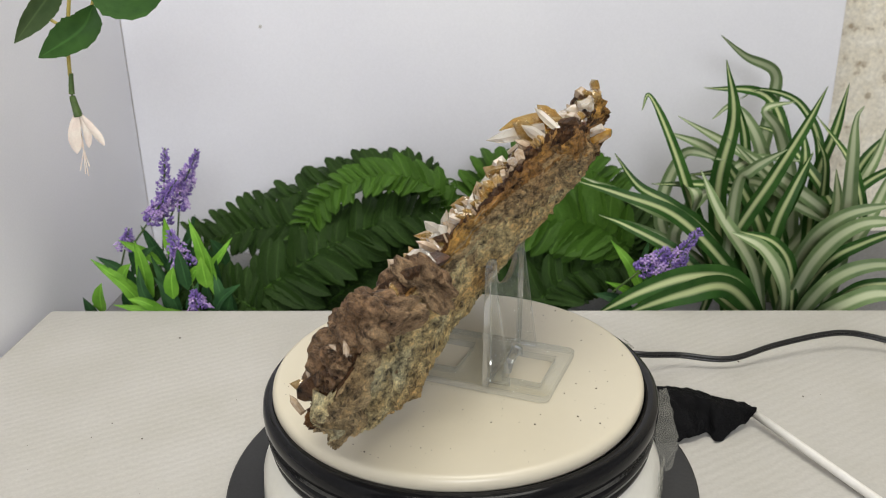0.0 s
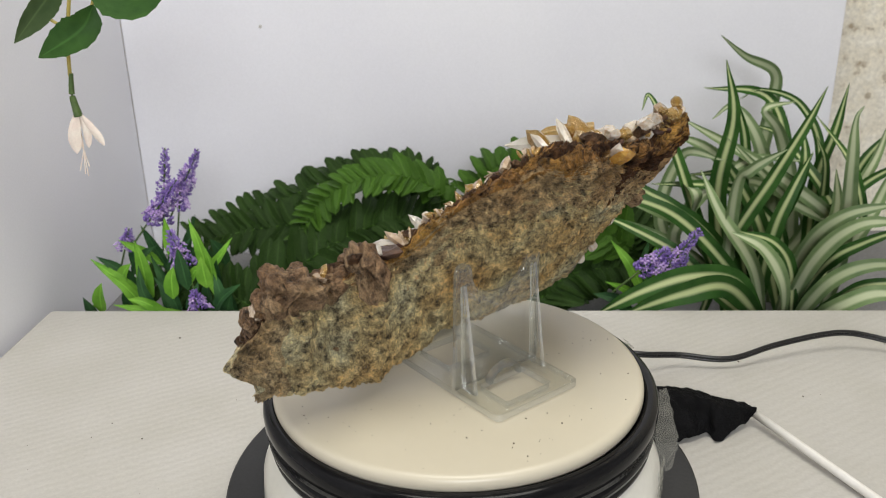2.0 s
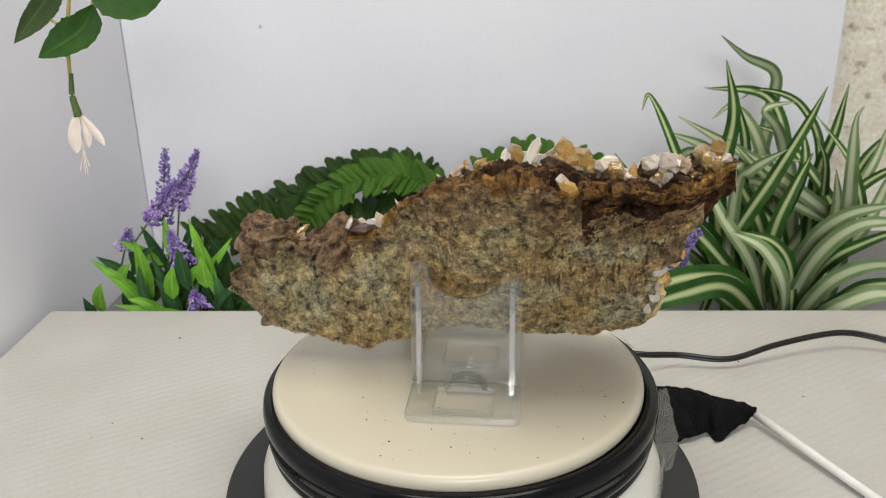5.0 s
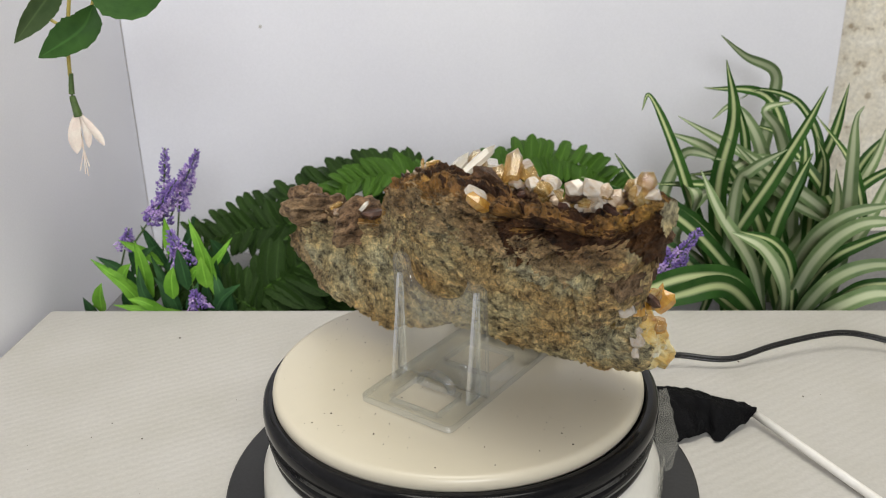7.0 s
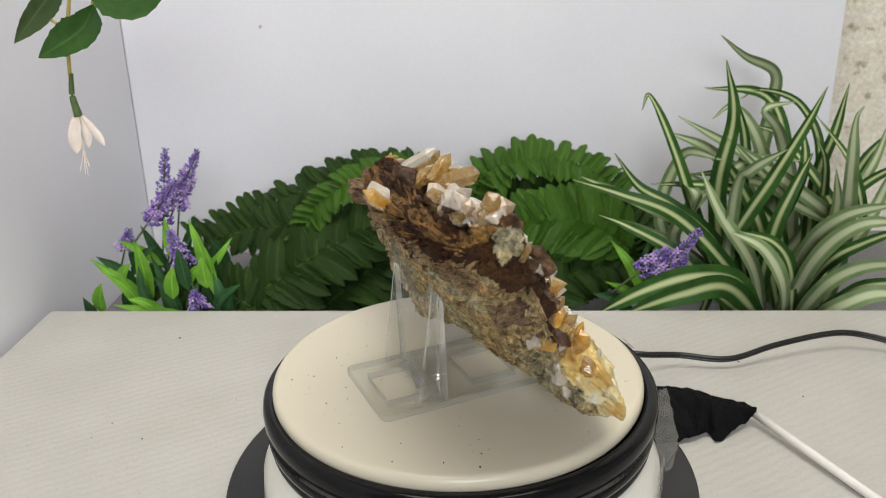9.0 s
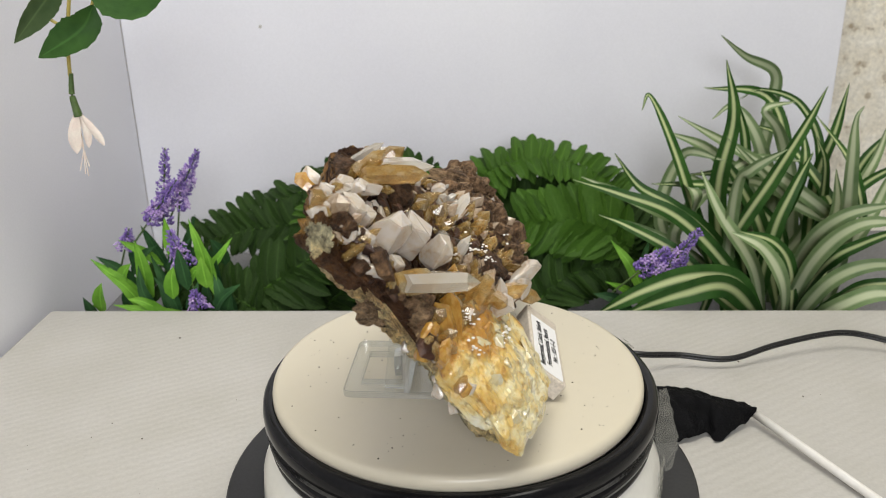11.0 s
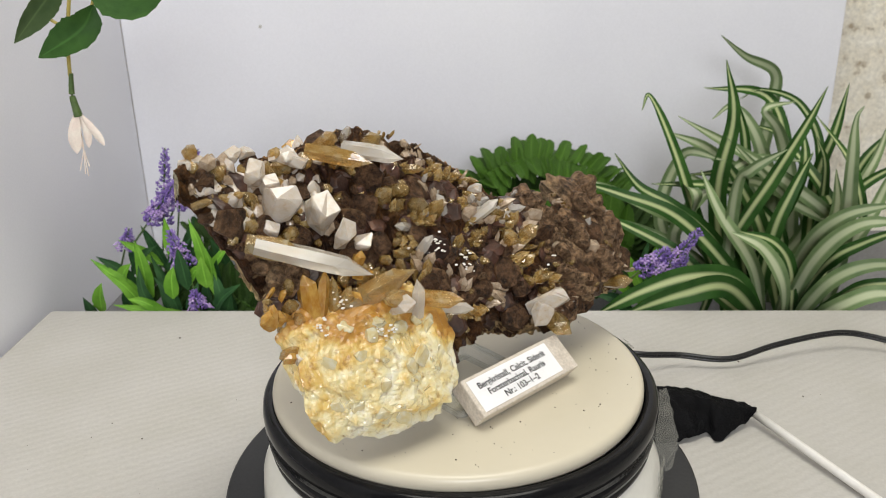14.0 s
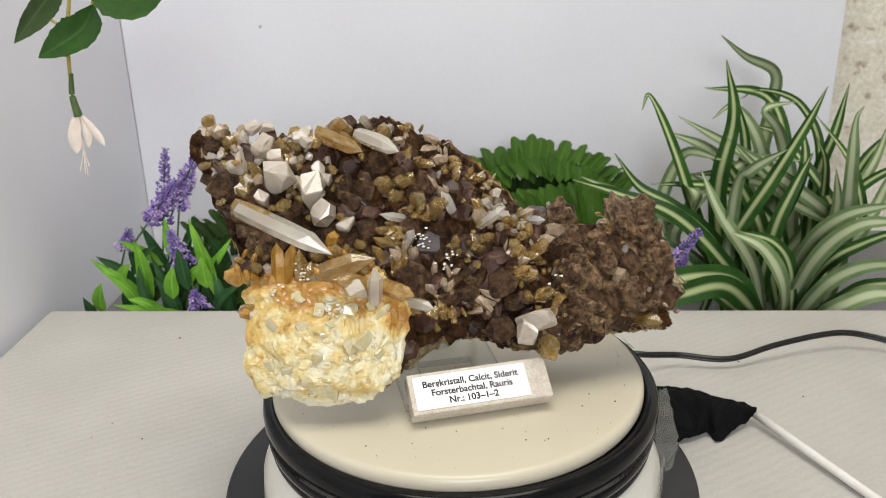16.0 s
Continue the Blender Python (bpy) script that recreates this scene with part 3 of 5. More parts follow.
def fuchsia():
    top = tagged(new("fuchsia_branch"), "hanging artificial fuchsia branch with one blush flower", "flower")
    part("stem", tube(spline([(-0.271, 0.215, 0.279), (-0.279, 0.215, 0.248), (-0.283, 0.212, 0.220), (-0.284, 0.210, 0.202)], 8), 0.0014, 8), TWIG, top, "", True)
    part("twig", tube(spline([(-0.296, 0.220, 0.279), (-0.299, 0.220, 0.248), (-0.289, 0.218, 0.238), (-0.282, 0.215, 0.234)], 8), 0.0012, 8), TWIG, top, "", True)
    part("twig", tube(spline([(-0.252, 0.215, 0.278), (-0.259, 0.213, 0.255), (-0.267, 0.212, 0.240)], 8), 0.0012, 8), TWIG, top, "", True)
    ovate = ((0, 0.08), (0.15, 0.7), (0.4, 1.0), (0.65, 0.85), (0.85, 0.45), (1, 0.02))

    def leaf(pts, half, facing, mat, fold):
        part("leaf", strap_mesh(pts, [(k, w * half) for k, w in ovate], facing, fold, 10, 0.03), mat, top)

    leaf([(-0.258, 0.210, 0.252), (-0.269, 0.205, 0.235), (-0.300, 0.200, 0.217)], 0.013, (0.75, -0.5, 0.6), FUCHSIA_LEAF, 0.35)
    leaf([(-0.279, 0.215, 0.271), (-0.295, 0.210, 0.253), (-0.318, 0.205, 0.227)], 0.0115, (0.9, -0.5, -0.1), FUCHSIA_UNDER, 0.25)
    leaf([(-0.255, 0.210, 0.271), (-0.225, 0.200, 0.257), (-0.198, 0.200, 0.266)], 0.021, (0.1, -0.8, 0.6), FUCHSIA_LEAF, 0.15)
    part("flower_tube", tube(spline([(-0.283, 0.210, 0.204), (-0.285, 0.210, 0.189), (-0.284, 0.210, 0.179), (-0.283, 0.210, 0.172)], 6), 0.003, 10, True, 1.0, [0.0016 + 0.0018 * min(1, i / 18) for i in range(19)]), STEM, top, "green flower base", True)
    sepal = ((0, 0.35), (0.3, 0.85), (0.7, 1.0), (0.9, 0.65), (1, 0.1))
    for pts, half, f in (([(-0.284, 0.208, 0.174), (-0.288, 0.206, 0.158), (-0.288, 0.207, 0.144)], 0.0052, (0, -1, 0)), ([(-0.281, 0.209, 0.173), (-0.274, 0.207, 0.163), (-0.266, 0.207, 0.150)], 0.0036, (-0.3, -1, 0.2)),
                         ([(-0.285, 0.214, 0.173), (-0.288, 0.217, 0.156), (-0.287, 0.217, 0.146)], 0.0042, (0.3, 1, 0)), ([(-0.282, 0.210, 0.174), (-0.279, 0.209, 0.160), (-0.279, 0.209, 0.148)], 0.0032, (0, -1, 0))):
        part("petal", strap_mesh(pts, [(k, w * half) for k, w in sepal], f, -0.5, 8), PETAL, top)
    for k in (1, 2, 2.6, 3.2):
        part("stamen", tube(spline([(-0.284, 0.210, 0.157), (-0.284, 0.211, 0.147), ((-0.286, 0.211, 0.133)[0] + 0.0035 * (k - 2), 0.211, (-0.286, 0.211, 0.133)[2] - 0.003 * (k % 3))], 5), 0.0004, 5), PETAL, top)


fuchsia()


# ---- the mineral specimen ----
AXIS = pose(0, 0, 0.071, 0, 0, 55.5)
TURNING = [(plate, Matrix())]
LEAN = Matrix(((1, 0, 0, 0), (0, 0.6, 0.8, 0), (0, -0.8, 0.6, 0), (0, 0, 0, 1)))   # slab (along, down, out) to upright axes


def crystal_material(name, stops, rough, clear, sub=0.0, scale=120, spread=0.2, along=None):
    """A mineral: coloured body, part of whose light passes straight through."""
    m, nt, b = material(name, rough)
    n = noise_node(nt, scale / 75, 4)
    even = nt.nodes.new("ShaderNodeMapping")
    even.inputs["Scale"].default_value = (1, 1, 2.6)
    nt.links.new(n.inputs["Vector"].links[0].from_socket, even.inputs["Vector"])
    nt.links.new(even.outputs[0], n.inputs["Vector"])
    col = ramp(nt, n.outputs["Fac"], stops).outputs["Color"]
    oi = nt.nodes.new("ShaderNodeObjectInfo")
    g = ramp(nt, oi.outputs["Random"], [(0.0, (1 - spread, 1 - spread * 1.1, 1 - spread * 1.3)), (1.0, (1, 1, 1))])
    col = mixed(nt, col, g.outputs["Color"], 1.0, "MULTIPLY")
    nt.links.new(col, b.inputs["Base Color"])
    b.inputs["IOR"].default_value = 1.54
    b.inputs["Transmission Weight"].default_value = clear
    b.inputs["Coat Weight"].default_value = 0.8
    b.inputs["Coat Roughness"].default_value = 0.05
    if sub:
        b.inputs["Subsurface Weight"].default_value = sub
        b.inputs["Subsurface Radius"].default_value = (0.003, 0.0025, 0.002)
        b.inputs["Subsurface Scale"].default_value = 1.0
    n2 = noise_node(nt, 5.0, 5, 0.7)
    nt.links.new(even.outputs[0], n2.inputs["Vector"])
    bump(nt, b, [(n.outputs["Fac"], 0.0008), (n2.outputs["Fac"], 0.0002)])
    if clear:
        tr = nt.nodes.new("ShaderNodeBsdfTransparent")
        nt.links.new(col, tr.inputs[0])
        mix = nt.nodes.new("ShaderNodeMixShader")
        mix.inputs[0].default_value = 1 - 0.5 * clear
        nt.links.new(tr.outputs[0], mix.inputs[1])
        nt.links.new(b.outputs[0], mix.inputs[2])
        nt.links.new(mix.outputs[0], nt.nodes["Material Output"].inputs[0])
    return m


def rock_material(name, patches, lights, darks, rough=0.5, gloss=0.4, unit=1.0):
    """Crumbly rock: broad patches of colour, a grain over many sizes with shade painted into its hollows, bright and
    dark crystal specks, deep relief.
    """
    m, nt, b = material(name, rough)
    broad, mid, fine = noise_node(nt, 22 * unit, 4, 0.6), noise_node(nt, 170 * unit, 8, 0.78), noise_node(nt, 950 * unit, 4, 0.7)
    col = ramp(nt, broad.outputs["Fac"], patches).outputs["Color"]
    # low stops put the shade of pits into the colour, high ones lighten knobs
    g = ramp(nt, mid.outputs["Fac"], [(0.36, (0.04, 0.035, 0.03)), (0.45, (0.50, 0.47, 0.44)), (0.55, (1.12, 1.10, 1.03)), (0.66, (1.9, 1.8, 1.6))]).outputs["Color"]
    col = mixed(nt, col, g, 1.0, "MULTIPLY")
    hi = ramp(nt, fine.outputs["Fac"], [(0.66, (0, 0, 0)), (0.72, (1, 1, 1))]).outputs["Color"]
    lo = ramp(nt, fine.outputs["Fac"], [(0.30, (1, 1, 1)), (0.38, (0, 0, 0))]).outputs["Color"]
    col = mixed(nt, mixed(nt, col, lights, hi), darks, lo)
    nt.links.new(col, b.inputs["Base Color"])
    b.inputs["Specular IOR Level"].default_value = gloss
    bump(nt, b, [(mid.outputs["Fac"], 0.006), (fine.outputs["Fac"], 0.0018)], 0.85)
    return m


ROCK_GREY = rock_material("grey_brown_matrix", [(0.30, (0.54, 0.33, 0.12)), (0.42, (0.64, 0.47, 0.22)), (0.52, (0.64, 0.54, 0.30)), (0.62, (0.58, 0.55, 0.37)), (0.74, (0.63, 0.42, 0.16))], (0.80, 0.76, 0.62), (0.03, 0.024, 0.017))
ROCK_BROWN = rock_material("brown_siderite_crust", [(0.3, (0.050, 0.024, 0.014)), (0.5, (0.10, 0.047, 0.022)), (0.62, (0.17, 0.082, 0.028)), (0.75, (0.085, 0.043, 0.027))], (0.36, 0.24, 0.12), (0.010, 0.006, 0.004), 0.5, 0.2)
ROCK_RUST = rock_material("rusty_edge", [(0.3, (0.20, 0.095, 0.035)), (0.5, (0.36, 0.19, 0.05)), (0.62, (0.56, 0.33, 0.08)), (0.75, (0.28, 0.15, 0.06))], (0.62, 0.46, 0.22), (0.04, 0.02, 0.01), 0.45)
ROCK_UMBER = rock_material("umber_matrix", [(0.3, (0.32, 0.18, 0.08)), (0.45, (0.45, 0.31, 0.155)), (0.6, (0.55, 0.43, 0.25)), (0.75, (0.38, 0.23, 0.095))], (0.58, 0.47, 0.30), (0.02, 0.015, 0.010))
SIDERITE = grained("siderite", [(0.3, (0.022, 0.011, 0.008)), (0.55, (0.062, 0.030, 0.021)), (0.75, (0.13, 0.064, 0.036))], 1.6, 9, 0.30, 0.0012, 0.0006, spread=0.5, coat=0.08, gloss=0.3)
CHIP = rock_material("brown_chip", [(0.3, (0.09, 0.045, 0.024)), (0.5, (0.15, 0.082, 0.045)), (0.62, (0.20, 0.12, 0.062)), (0.75, (0.11, 0.062, 0.04))], (0.40, 0.30, 0.19), (0.014, 0.008, 0.005), 0.48, 0.25, 0.008)
LUMP = rock_material("brown_nodule", [(0.3, (0.19, 0.105, 0.058)), (0.5, (0.31, 0.20, 0.12)), (0.62, (0.38, 0.265, 0.16)), (0.75, (0.23, 0.145, 0.092))], (0.58, 0.46, 0.32), (0.018, 0.011, 0.007), 0.5, 0.25, 0.013)
QUARTZ = crystal_material("clear_quartz", [(0.3, (0.92, 0.86, 0.74)), (0.7, (0.98, 0.97, 0.95))], 0.03, 0.52, 0.0, 90, 0.12)
AMBER = crystal_material("iron_stained_quartz", [(0.3, (0.62, 0.35, 0.07)), (0.5, (0.82, 0.58, 0.22)), (0.7, (0.92, 0.79, 0.50))], 0.05, 0.55, 0.0, 110, 0.35)
ORANGE = crystal_material("orange_quartz", [(0.3, (0.55, 0.24, 0.03)), (0.7, (0.86, 0.55, 0.14))], 0.10, 0.25, 0.0, 110, 0.25)
CALCITE = crystal_material("white_calcite", [(0.28, (0.56, 0.38, 0.22)), (0.40, (0.72, 0.62, 0.50)), (0.6, (0.77, 0.71, 0.64))], 0.22, 0.22, 0.35, 110, 0.12)
MILKY = crystal_material("milky_quartz", [(0.3, (0.58, 0.36, 0.10)), (0.44, (0.68, 0.56, 0.28)), (0.56, (0.72, 0.67, 0.47)), (0.72, (0.75, 0.74, 0.66))], 0.16, 0.10, 0.15, 38, 0.12)
GREYQ = crystal_material("smoky_quartz", [(0.3, (0.52, 0.36, 0.22)), (0.7, (0.82, 0.68, 0.52))], 0.12, 0.3, 0.0, 120, 0.25)
WHITE_SPOT = grained("white_crust", [(0.3, (0.72, 0.68, 0.62)), (0.7, (0.85, 0.83, 0.80))], 300, 900, 0.7)

ALONG = (-0.119, -0.112, -0.104, -0.089, -0.078, -0.06, -0.05, -0.04, -0.025, -0.01, 0.005, 0.025, 0.035, 0.052, 0.07, 0.09, 0.105, 0.118, 0.128, 0.135)
EDGE_UP = (-0.0530, -0.0698, -0.0817, -0.0801, -0.0656, -0.0797, -0.0816, -0.0787, -0.0890, -0.1081, -0.1189, -0.1279, -0.1299, -0.1287, -0.1243, -0.1217, -0.1128, -0.1086, -0.1149, -0.1122)
EDGE_DOWN = (-0.0235, -0.0190, -0.0190, -0.0175, -0.0177, -0.0077, -0.0046, -0.0086, -0.0108, -0.0137, -0.0111, 0.0020, 0.0120, 0.0160, 0.0179, -0.0003, -0.0369, -0.0709, -0.0896, -0.1033)
BACK_LOW = (-0.0007, -0.0031, -0.0050, -0.0077, -0.0076, -0.0075, -0.0076, -0.0029, 0.0048, 0.0097, 0.0127, 0.0200, 0.0262, 0.0319, 0.0365, 0.0411, 0.0475, 0.0554, 0.0596, 0.0590)
BACK_UP = (0.0100, 0.0140, 0.0170, 0.0200, 0.0272, 0.0251, 0.0237, 0.0280, 0.0332, 0.0336, 0.0308, 0.0284, 0.0245, 0.0245, 0.0283, 0.0343, 0.0389, 0.0438, 0.0506, 0.0630)
FRONT = (0.0150, 0.0215, 0.0270, 0.0310, 0.0332, 0.0351, 0.0366, 0.0396, 0.0409, 0.0410, 0.0457, 0.0510, 0.0525, 0.0524, 0.0542, 0.0525, 0.0582, 0.0661, 0.0656, 0.0690)


def rock_point(x, a):
    """The slab's skin at x along it and angle a round its section (0 is its lower edge, 90 its front)."""
    up, down, low, high, front = (float(np.interp(x, ALONG, v)) for v in (EDGE_UP, EDGE_DOWN, BACK_LOW, BACK_UP, FRONT))
    c, s = math.cos(a), math.sin(a)
    k = math.copysign(abs(c) ** 0.6, c)
    v = (up + down) / 2 + (down - up) / 2 * k
    back = high + (low - high) * (k + 1) / 2
    w = (back + front) / 2 + (front - back) / 2 * math.copysign(abs(s) ** 0.55, s)
    return Vector((x, v, w))


def front_at(x, r):
    """A place on the front: r runs from -1 at the upper edge to 1 at the lower."""
    return rock_point(x, math.acos(math.copysign(abs(r) ** (1 / 0.6), r)))


def host_rock(top):
    bm = bmesh.new()
    nx, na = 400, 280
    grid = []
    for i in range(nx + 1):
        x = -0.1195 + 0.255 * i / nx
        ring = []
        for k in range(na):
            a = 2 * math.pi * k / na
            p = rock_point(x, a)
            d = Vector((0, math.cos(a), 1.8 * math.sin(a))).normalized()
            front = math.sin(a) > 0
            q = p * 34
            h = noise.fractal(p * 42, 0.6, 2.1, 6) * 0.0040 * (1.0 if front else 0.5)
            h += noise.fractal(p * 260 + Vector((3, 7, 1)), 0.35, 2.1, 4) * 0.0016
            if front:
                h += (0.5 - noise.voronoi(p * 130)[0][0]) * 0.005
            else:
                h -= max(0.0, noise.fractal(Vector((p.x * 70, p.y * 130, p.z * 60)) + Vector((9, 2, 4)), 0.5, 2.2, 4) - (0.25 if x < 0.05 else 0.08)) * (0.005 if x < 0.05 else 0.010)
            crack = abs(p.y + 0.039 + 0.004 * noise.noise(p * 90))
            if x < -0.085 and not front and crack < 0.005:
                h -= 0.020 * (1 - crack / 0.005) * min(1, (-0.085 - x) / 0.010)
            if front and 0.035 < x < 0.112 and -0.075 < p.y < -0.038:
                h -= 0.003
            p += d * h + Vector((noise.noise(q * 2) * 0.0025, noise.noise(q * 2 + Vector((5, 5, 5))) * 0.0025, 0))
            p.x += max(0.0, (-0.092 - x) / 0.024) * 0.014 * noise.noise(Vector((p.y * 70 + 3, p.z * 70, 1.7)))
            ring.append(bm.verts.new(LEAN @ p))
        grid.append(ring)
    for i, (a, b) in enumerate(zip(grid, grid[1:])):
        for k in range(na):
            f = bm.faces.new((a[k], a[(k + 1) % na], b[(k + 1) % na], b[k]))
            deg = 360 * (k + 0.5) / na + 30 * noise.fractal(Vector((i * 0.035, k * 0.10, 2.0)), 0.5, 2.1, 5)
            f.material_index = 2 if (158 if 90 < i < 230 else 170) < deg < 194 and i > 70 else (1 if 8 < deg < 182 else 1 if i > 378 or (i > 300 and deg < 232) else 3 if deg < (266 if i > 310 else 236 if i > 130 else 215) or deg > 350 or i < 30 else 0)
    bm.faces.new(grid[0][::-1]), bm.faces.new(grid[-1])
    part("matrix", bm, [ROCK_GREY, ROCK_BROWN, ROCK_RUST, ROCK_UMBER], top, "grey-brown crumbly host rock with rusty edge")


def prism_data(name, mat, seed, tip=0.3, sides=6, flat=1.0, blunt=0.0, bottom=0.85):
    """A unit crystal: radius 1, length 1 along z, with a pointed or blunt end."""
    rnd = random.Random(seed)
    bm = bmesh.new()
    rad = [rnd.uniform(0.82, 1.12) for _ in range(sides)]
    ring = lambda r, z, tilt: [bm.verts.new((r * rad[k] * math.cos(2 * math.pi * k / sides), r * flat * rad[k] * math.sin(2 * math.pi * k / sides), z + tilt * rnd.uniform(-1, 1))) for k in range(sides)]
    rows = [ring(bottom, 0, 0), ring(1.0, 0.45, 0.0), ring(0.93, 1 - tip, 0.07)]
    if blunt:
        rows.append(ring(blunt, 1.0, 0.04))
    for a, b in zip(rows, rows[1:]):
        for k in range(sides):
            bm.faces.new((a[k], a[(k + 1) % sides], b[(k + 1) % sides], b[k]))
    last = rows[-1]
    if blunt:
        bm.faces.new(last)
    else:
        apex = bm.verts.new((rnd.uniform(-0.25, 0.25), rnd.uniform(-0.2, 0.2) * flat, 1.0))
        for k in range(sides):
            bm.faces.new((last[k], last[(k + 1) % sides], apex))
    bm.faces.new(rows[0][::-1])
    bmesh.ops.recalc_face_normals(bm, faces=bm.faces[:])
    return mesh_of(name, bm, mat)


def chip_data(name, mat, seed, flat=0.6, sub=2, rough=0.3):
    rnd = random.Random(seed)
    bm = bmesh.new()
    bmesh.ops.create_icosphere(bm, subdivisions=sub, radius=1)
    o = Vector((rnd.uniform(0, 50), rnd.uniform(0, 50), 0))
    for v in bm.verts:
        k = 1 + rough * noise.fractal(v.co * 1.4 + o, 0.8, 2.2, 3)
        v.co = Vector((v.co.x * k, v.co.y * k * 0.8, v.co.z * k * flat))
    return mesh_of(name, bm, mat)


def block_data(name, mat, seed, sx=1.0, sy=0.75, sz=1.0, n=15, low=-0.1, soft=0.035):
    """An angular broken block: the hull of points strewn over a rounded box."""
    rnd = random.Random(seed)
    bm = bmesh.new()
    for _ in range(n):
        v = Vector((rnd.gauss(0, 1), rnd.gauss(0, 1), rnd.gauss(0, 1))).normalized()
        v = Vector([math.copysign(abs(c) ** 0.6, c) for c in v])
        bm.verts.new((v.x * sx, v.y * sy, low + (v.z + 1) / 2 * sz))
    got = bmesh.ops.convex_hull(bm, input=bm.verts[:])
    bmesh.ops.delete(bm, geom=[v for v in bm.verts if not v.link_faces], context="VERTS")
    bmesh.ops.dissolve_limit(bm, angle_limit=0.3, verts=bm.verts[:], edges=bm.edges[:])
    bmesh.ops.bevel(bm, geom=bm.edges[:], offset=soft, segments=2 if soft > 0.05 else 1, affect="EDGES", clamp_overlap=True)
    return mesh_of(name, bm, mat)


def lens_data(name, mat, seed):
    """A curved rhomb, as siderite grows."""
    rnd = random.Random(seed)
    bm = bmesh.new()
    n = 6
    mid = [bm.verts.new((math.cos(2 * math.pi * k / n) * rnd.uniform(0.85, 1.15), math.sin(2 * math.pi * k / n) * rnd.uniform(0.7, 0.95), rnd.uniform(-0.1, 0.1))) for k in range(n)]
    for s in (1, -1):
        low = [bm.verts.new((0.62 * v.co.x + rnd.uniform(-0.1, 0.1), 0.62 * v.co.y + rnd.uniform(-0.1, 0.1), s * rnd.uniform(0.28, 0.42))) for v in mid]
        for k in range(n):
            bm.faces.new((mid[k], mid[(k + 1) % n], low[(k + 1) % n], low[k]))
        bm.faces.new(low)
    bmesh.ops.recalc_face_normals(bm, faces=bm.faces[:])
    bmesh.ops.bevel(bm, geom=bm.edges[:], offset=0.05, segments=1, affect="EDGES")
    return mesh_of(name, bm, mat)


def mesh_of(name, bm, mat):
    me = bpy.data.meshes.new(name)
    bm.to_mesh(me)
    bm.free()
    me.materials.append(mat)
    return me


SHAPES = {
    "quartz_crystal": [prism_data("quartz_crystal", QUARTZ, s, 0.28, 6, 0.8) for s in range(4)],
    "amber_crystal": [prism_data("amber_crystal", AMBER, s + 10, 0.3, 6, 0.75) for s in range(5)],
    "orange_crystal": [prism_data("orange_crystal", ORANGE, s + 20, 0.25, 6, 0.7) for s in range(3)],
    "calcite_crystal": [block_data("calcite_crystal", CALCITE, s + 30, 1.0, 0.85, 1.0, 20, -0.1, 0.07) for s in range(9)],
    "smoky_crystal": [prism_data("smoky_crystal", GREYQ, s + 40, 0.35, 6, 0.8) for s in range(3)],
    "rock_lump": [chip_data("rock_lump", LUMP, s, 0.9, 4, 0.5) for s in range(4)],
    "quartz_block": [block_data("quartz_block", MILKY, s + 60, 1.0, 0.8, 1.0, 16) for s in range(8)],
    "siderite_crystal": [lens_data("siderite_crystal", SIDERITE, s) for s in range(6)],
    "rock_chip": [block_data("rock_chip", CHIP, s, 1.0, 0.85, 1.0, 20) for s in range(8)],
}


def grow(top, kind, base, tip, radius, seed, turn=None):
    """One crystal from base to tip, both in the slab's axes."""
    rnd = random.Random(seed)
    a, b = Vector(base), Vector(tip)
    d = b - a
    rot = d.to_track_quat("Z", "Y").to_matrix().to_4x4() @ Matrix.Rotation(rnd.uniform(0, 6.28) if turn is None else turn, 4, "Z")
    ob = new(kind, rnd.choice(SHAPES[kind]))
    ob.parent = top
    k = d.length
    ob.matrix_basis = LEAN @ Matrix.Translation(a) @ rot @ Matrix.Diagonal((radius, radius, k, 1))
    return ob


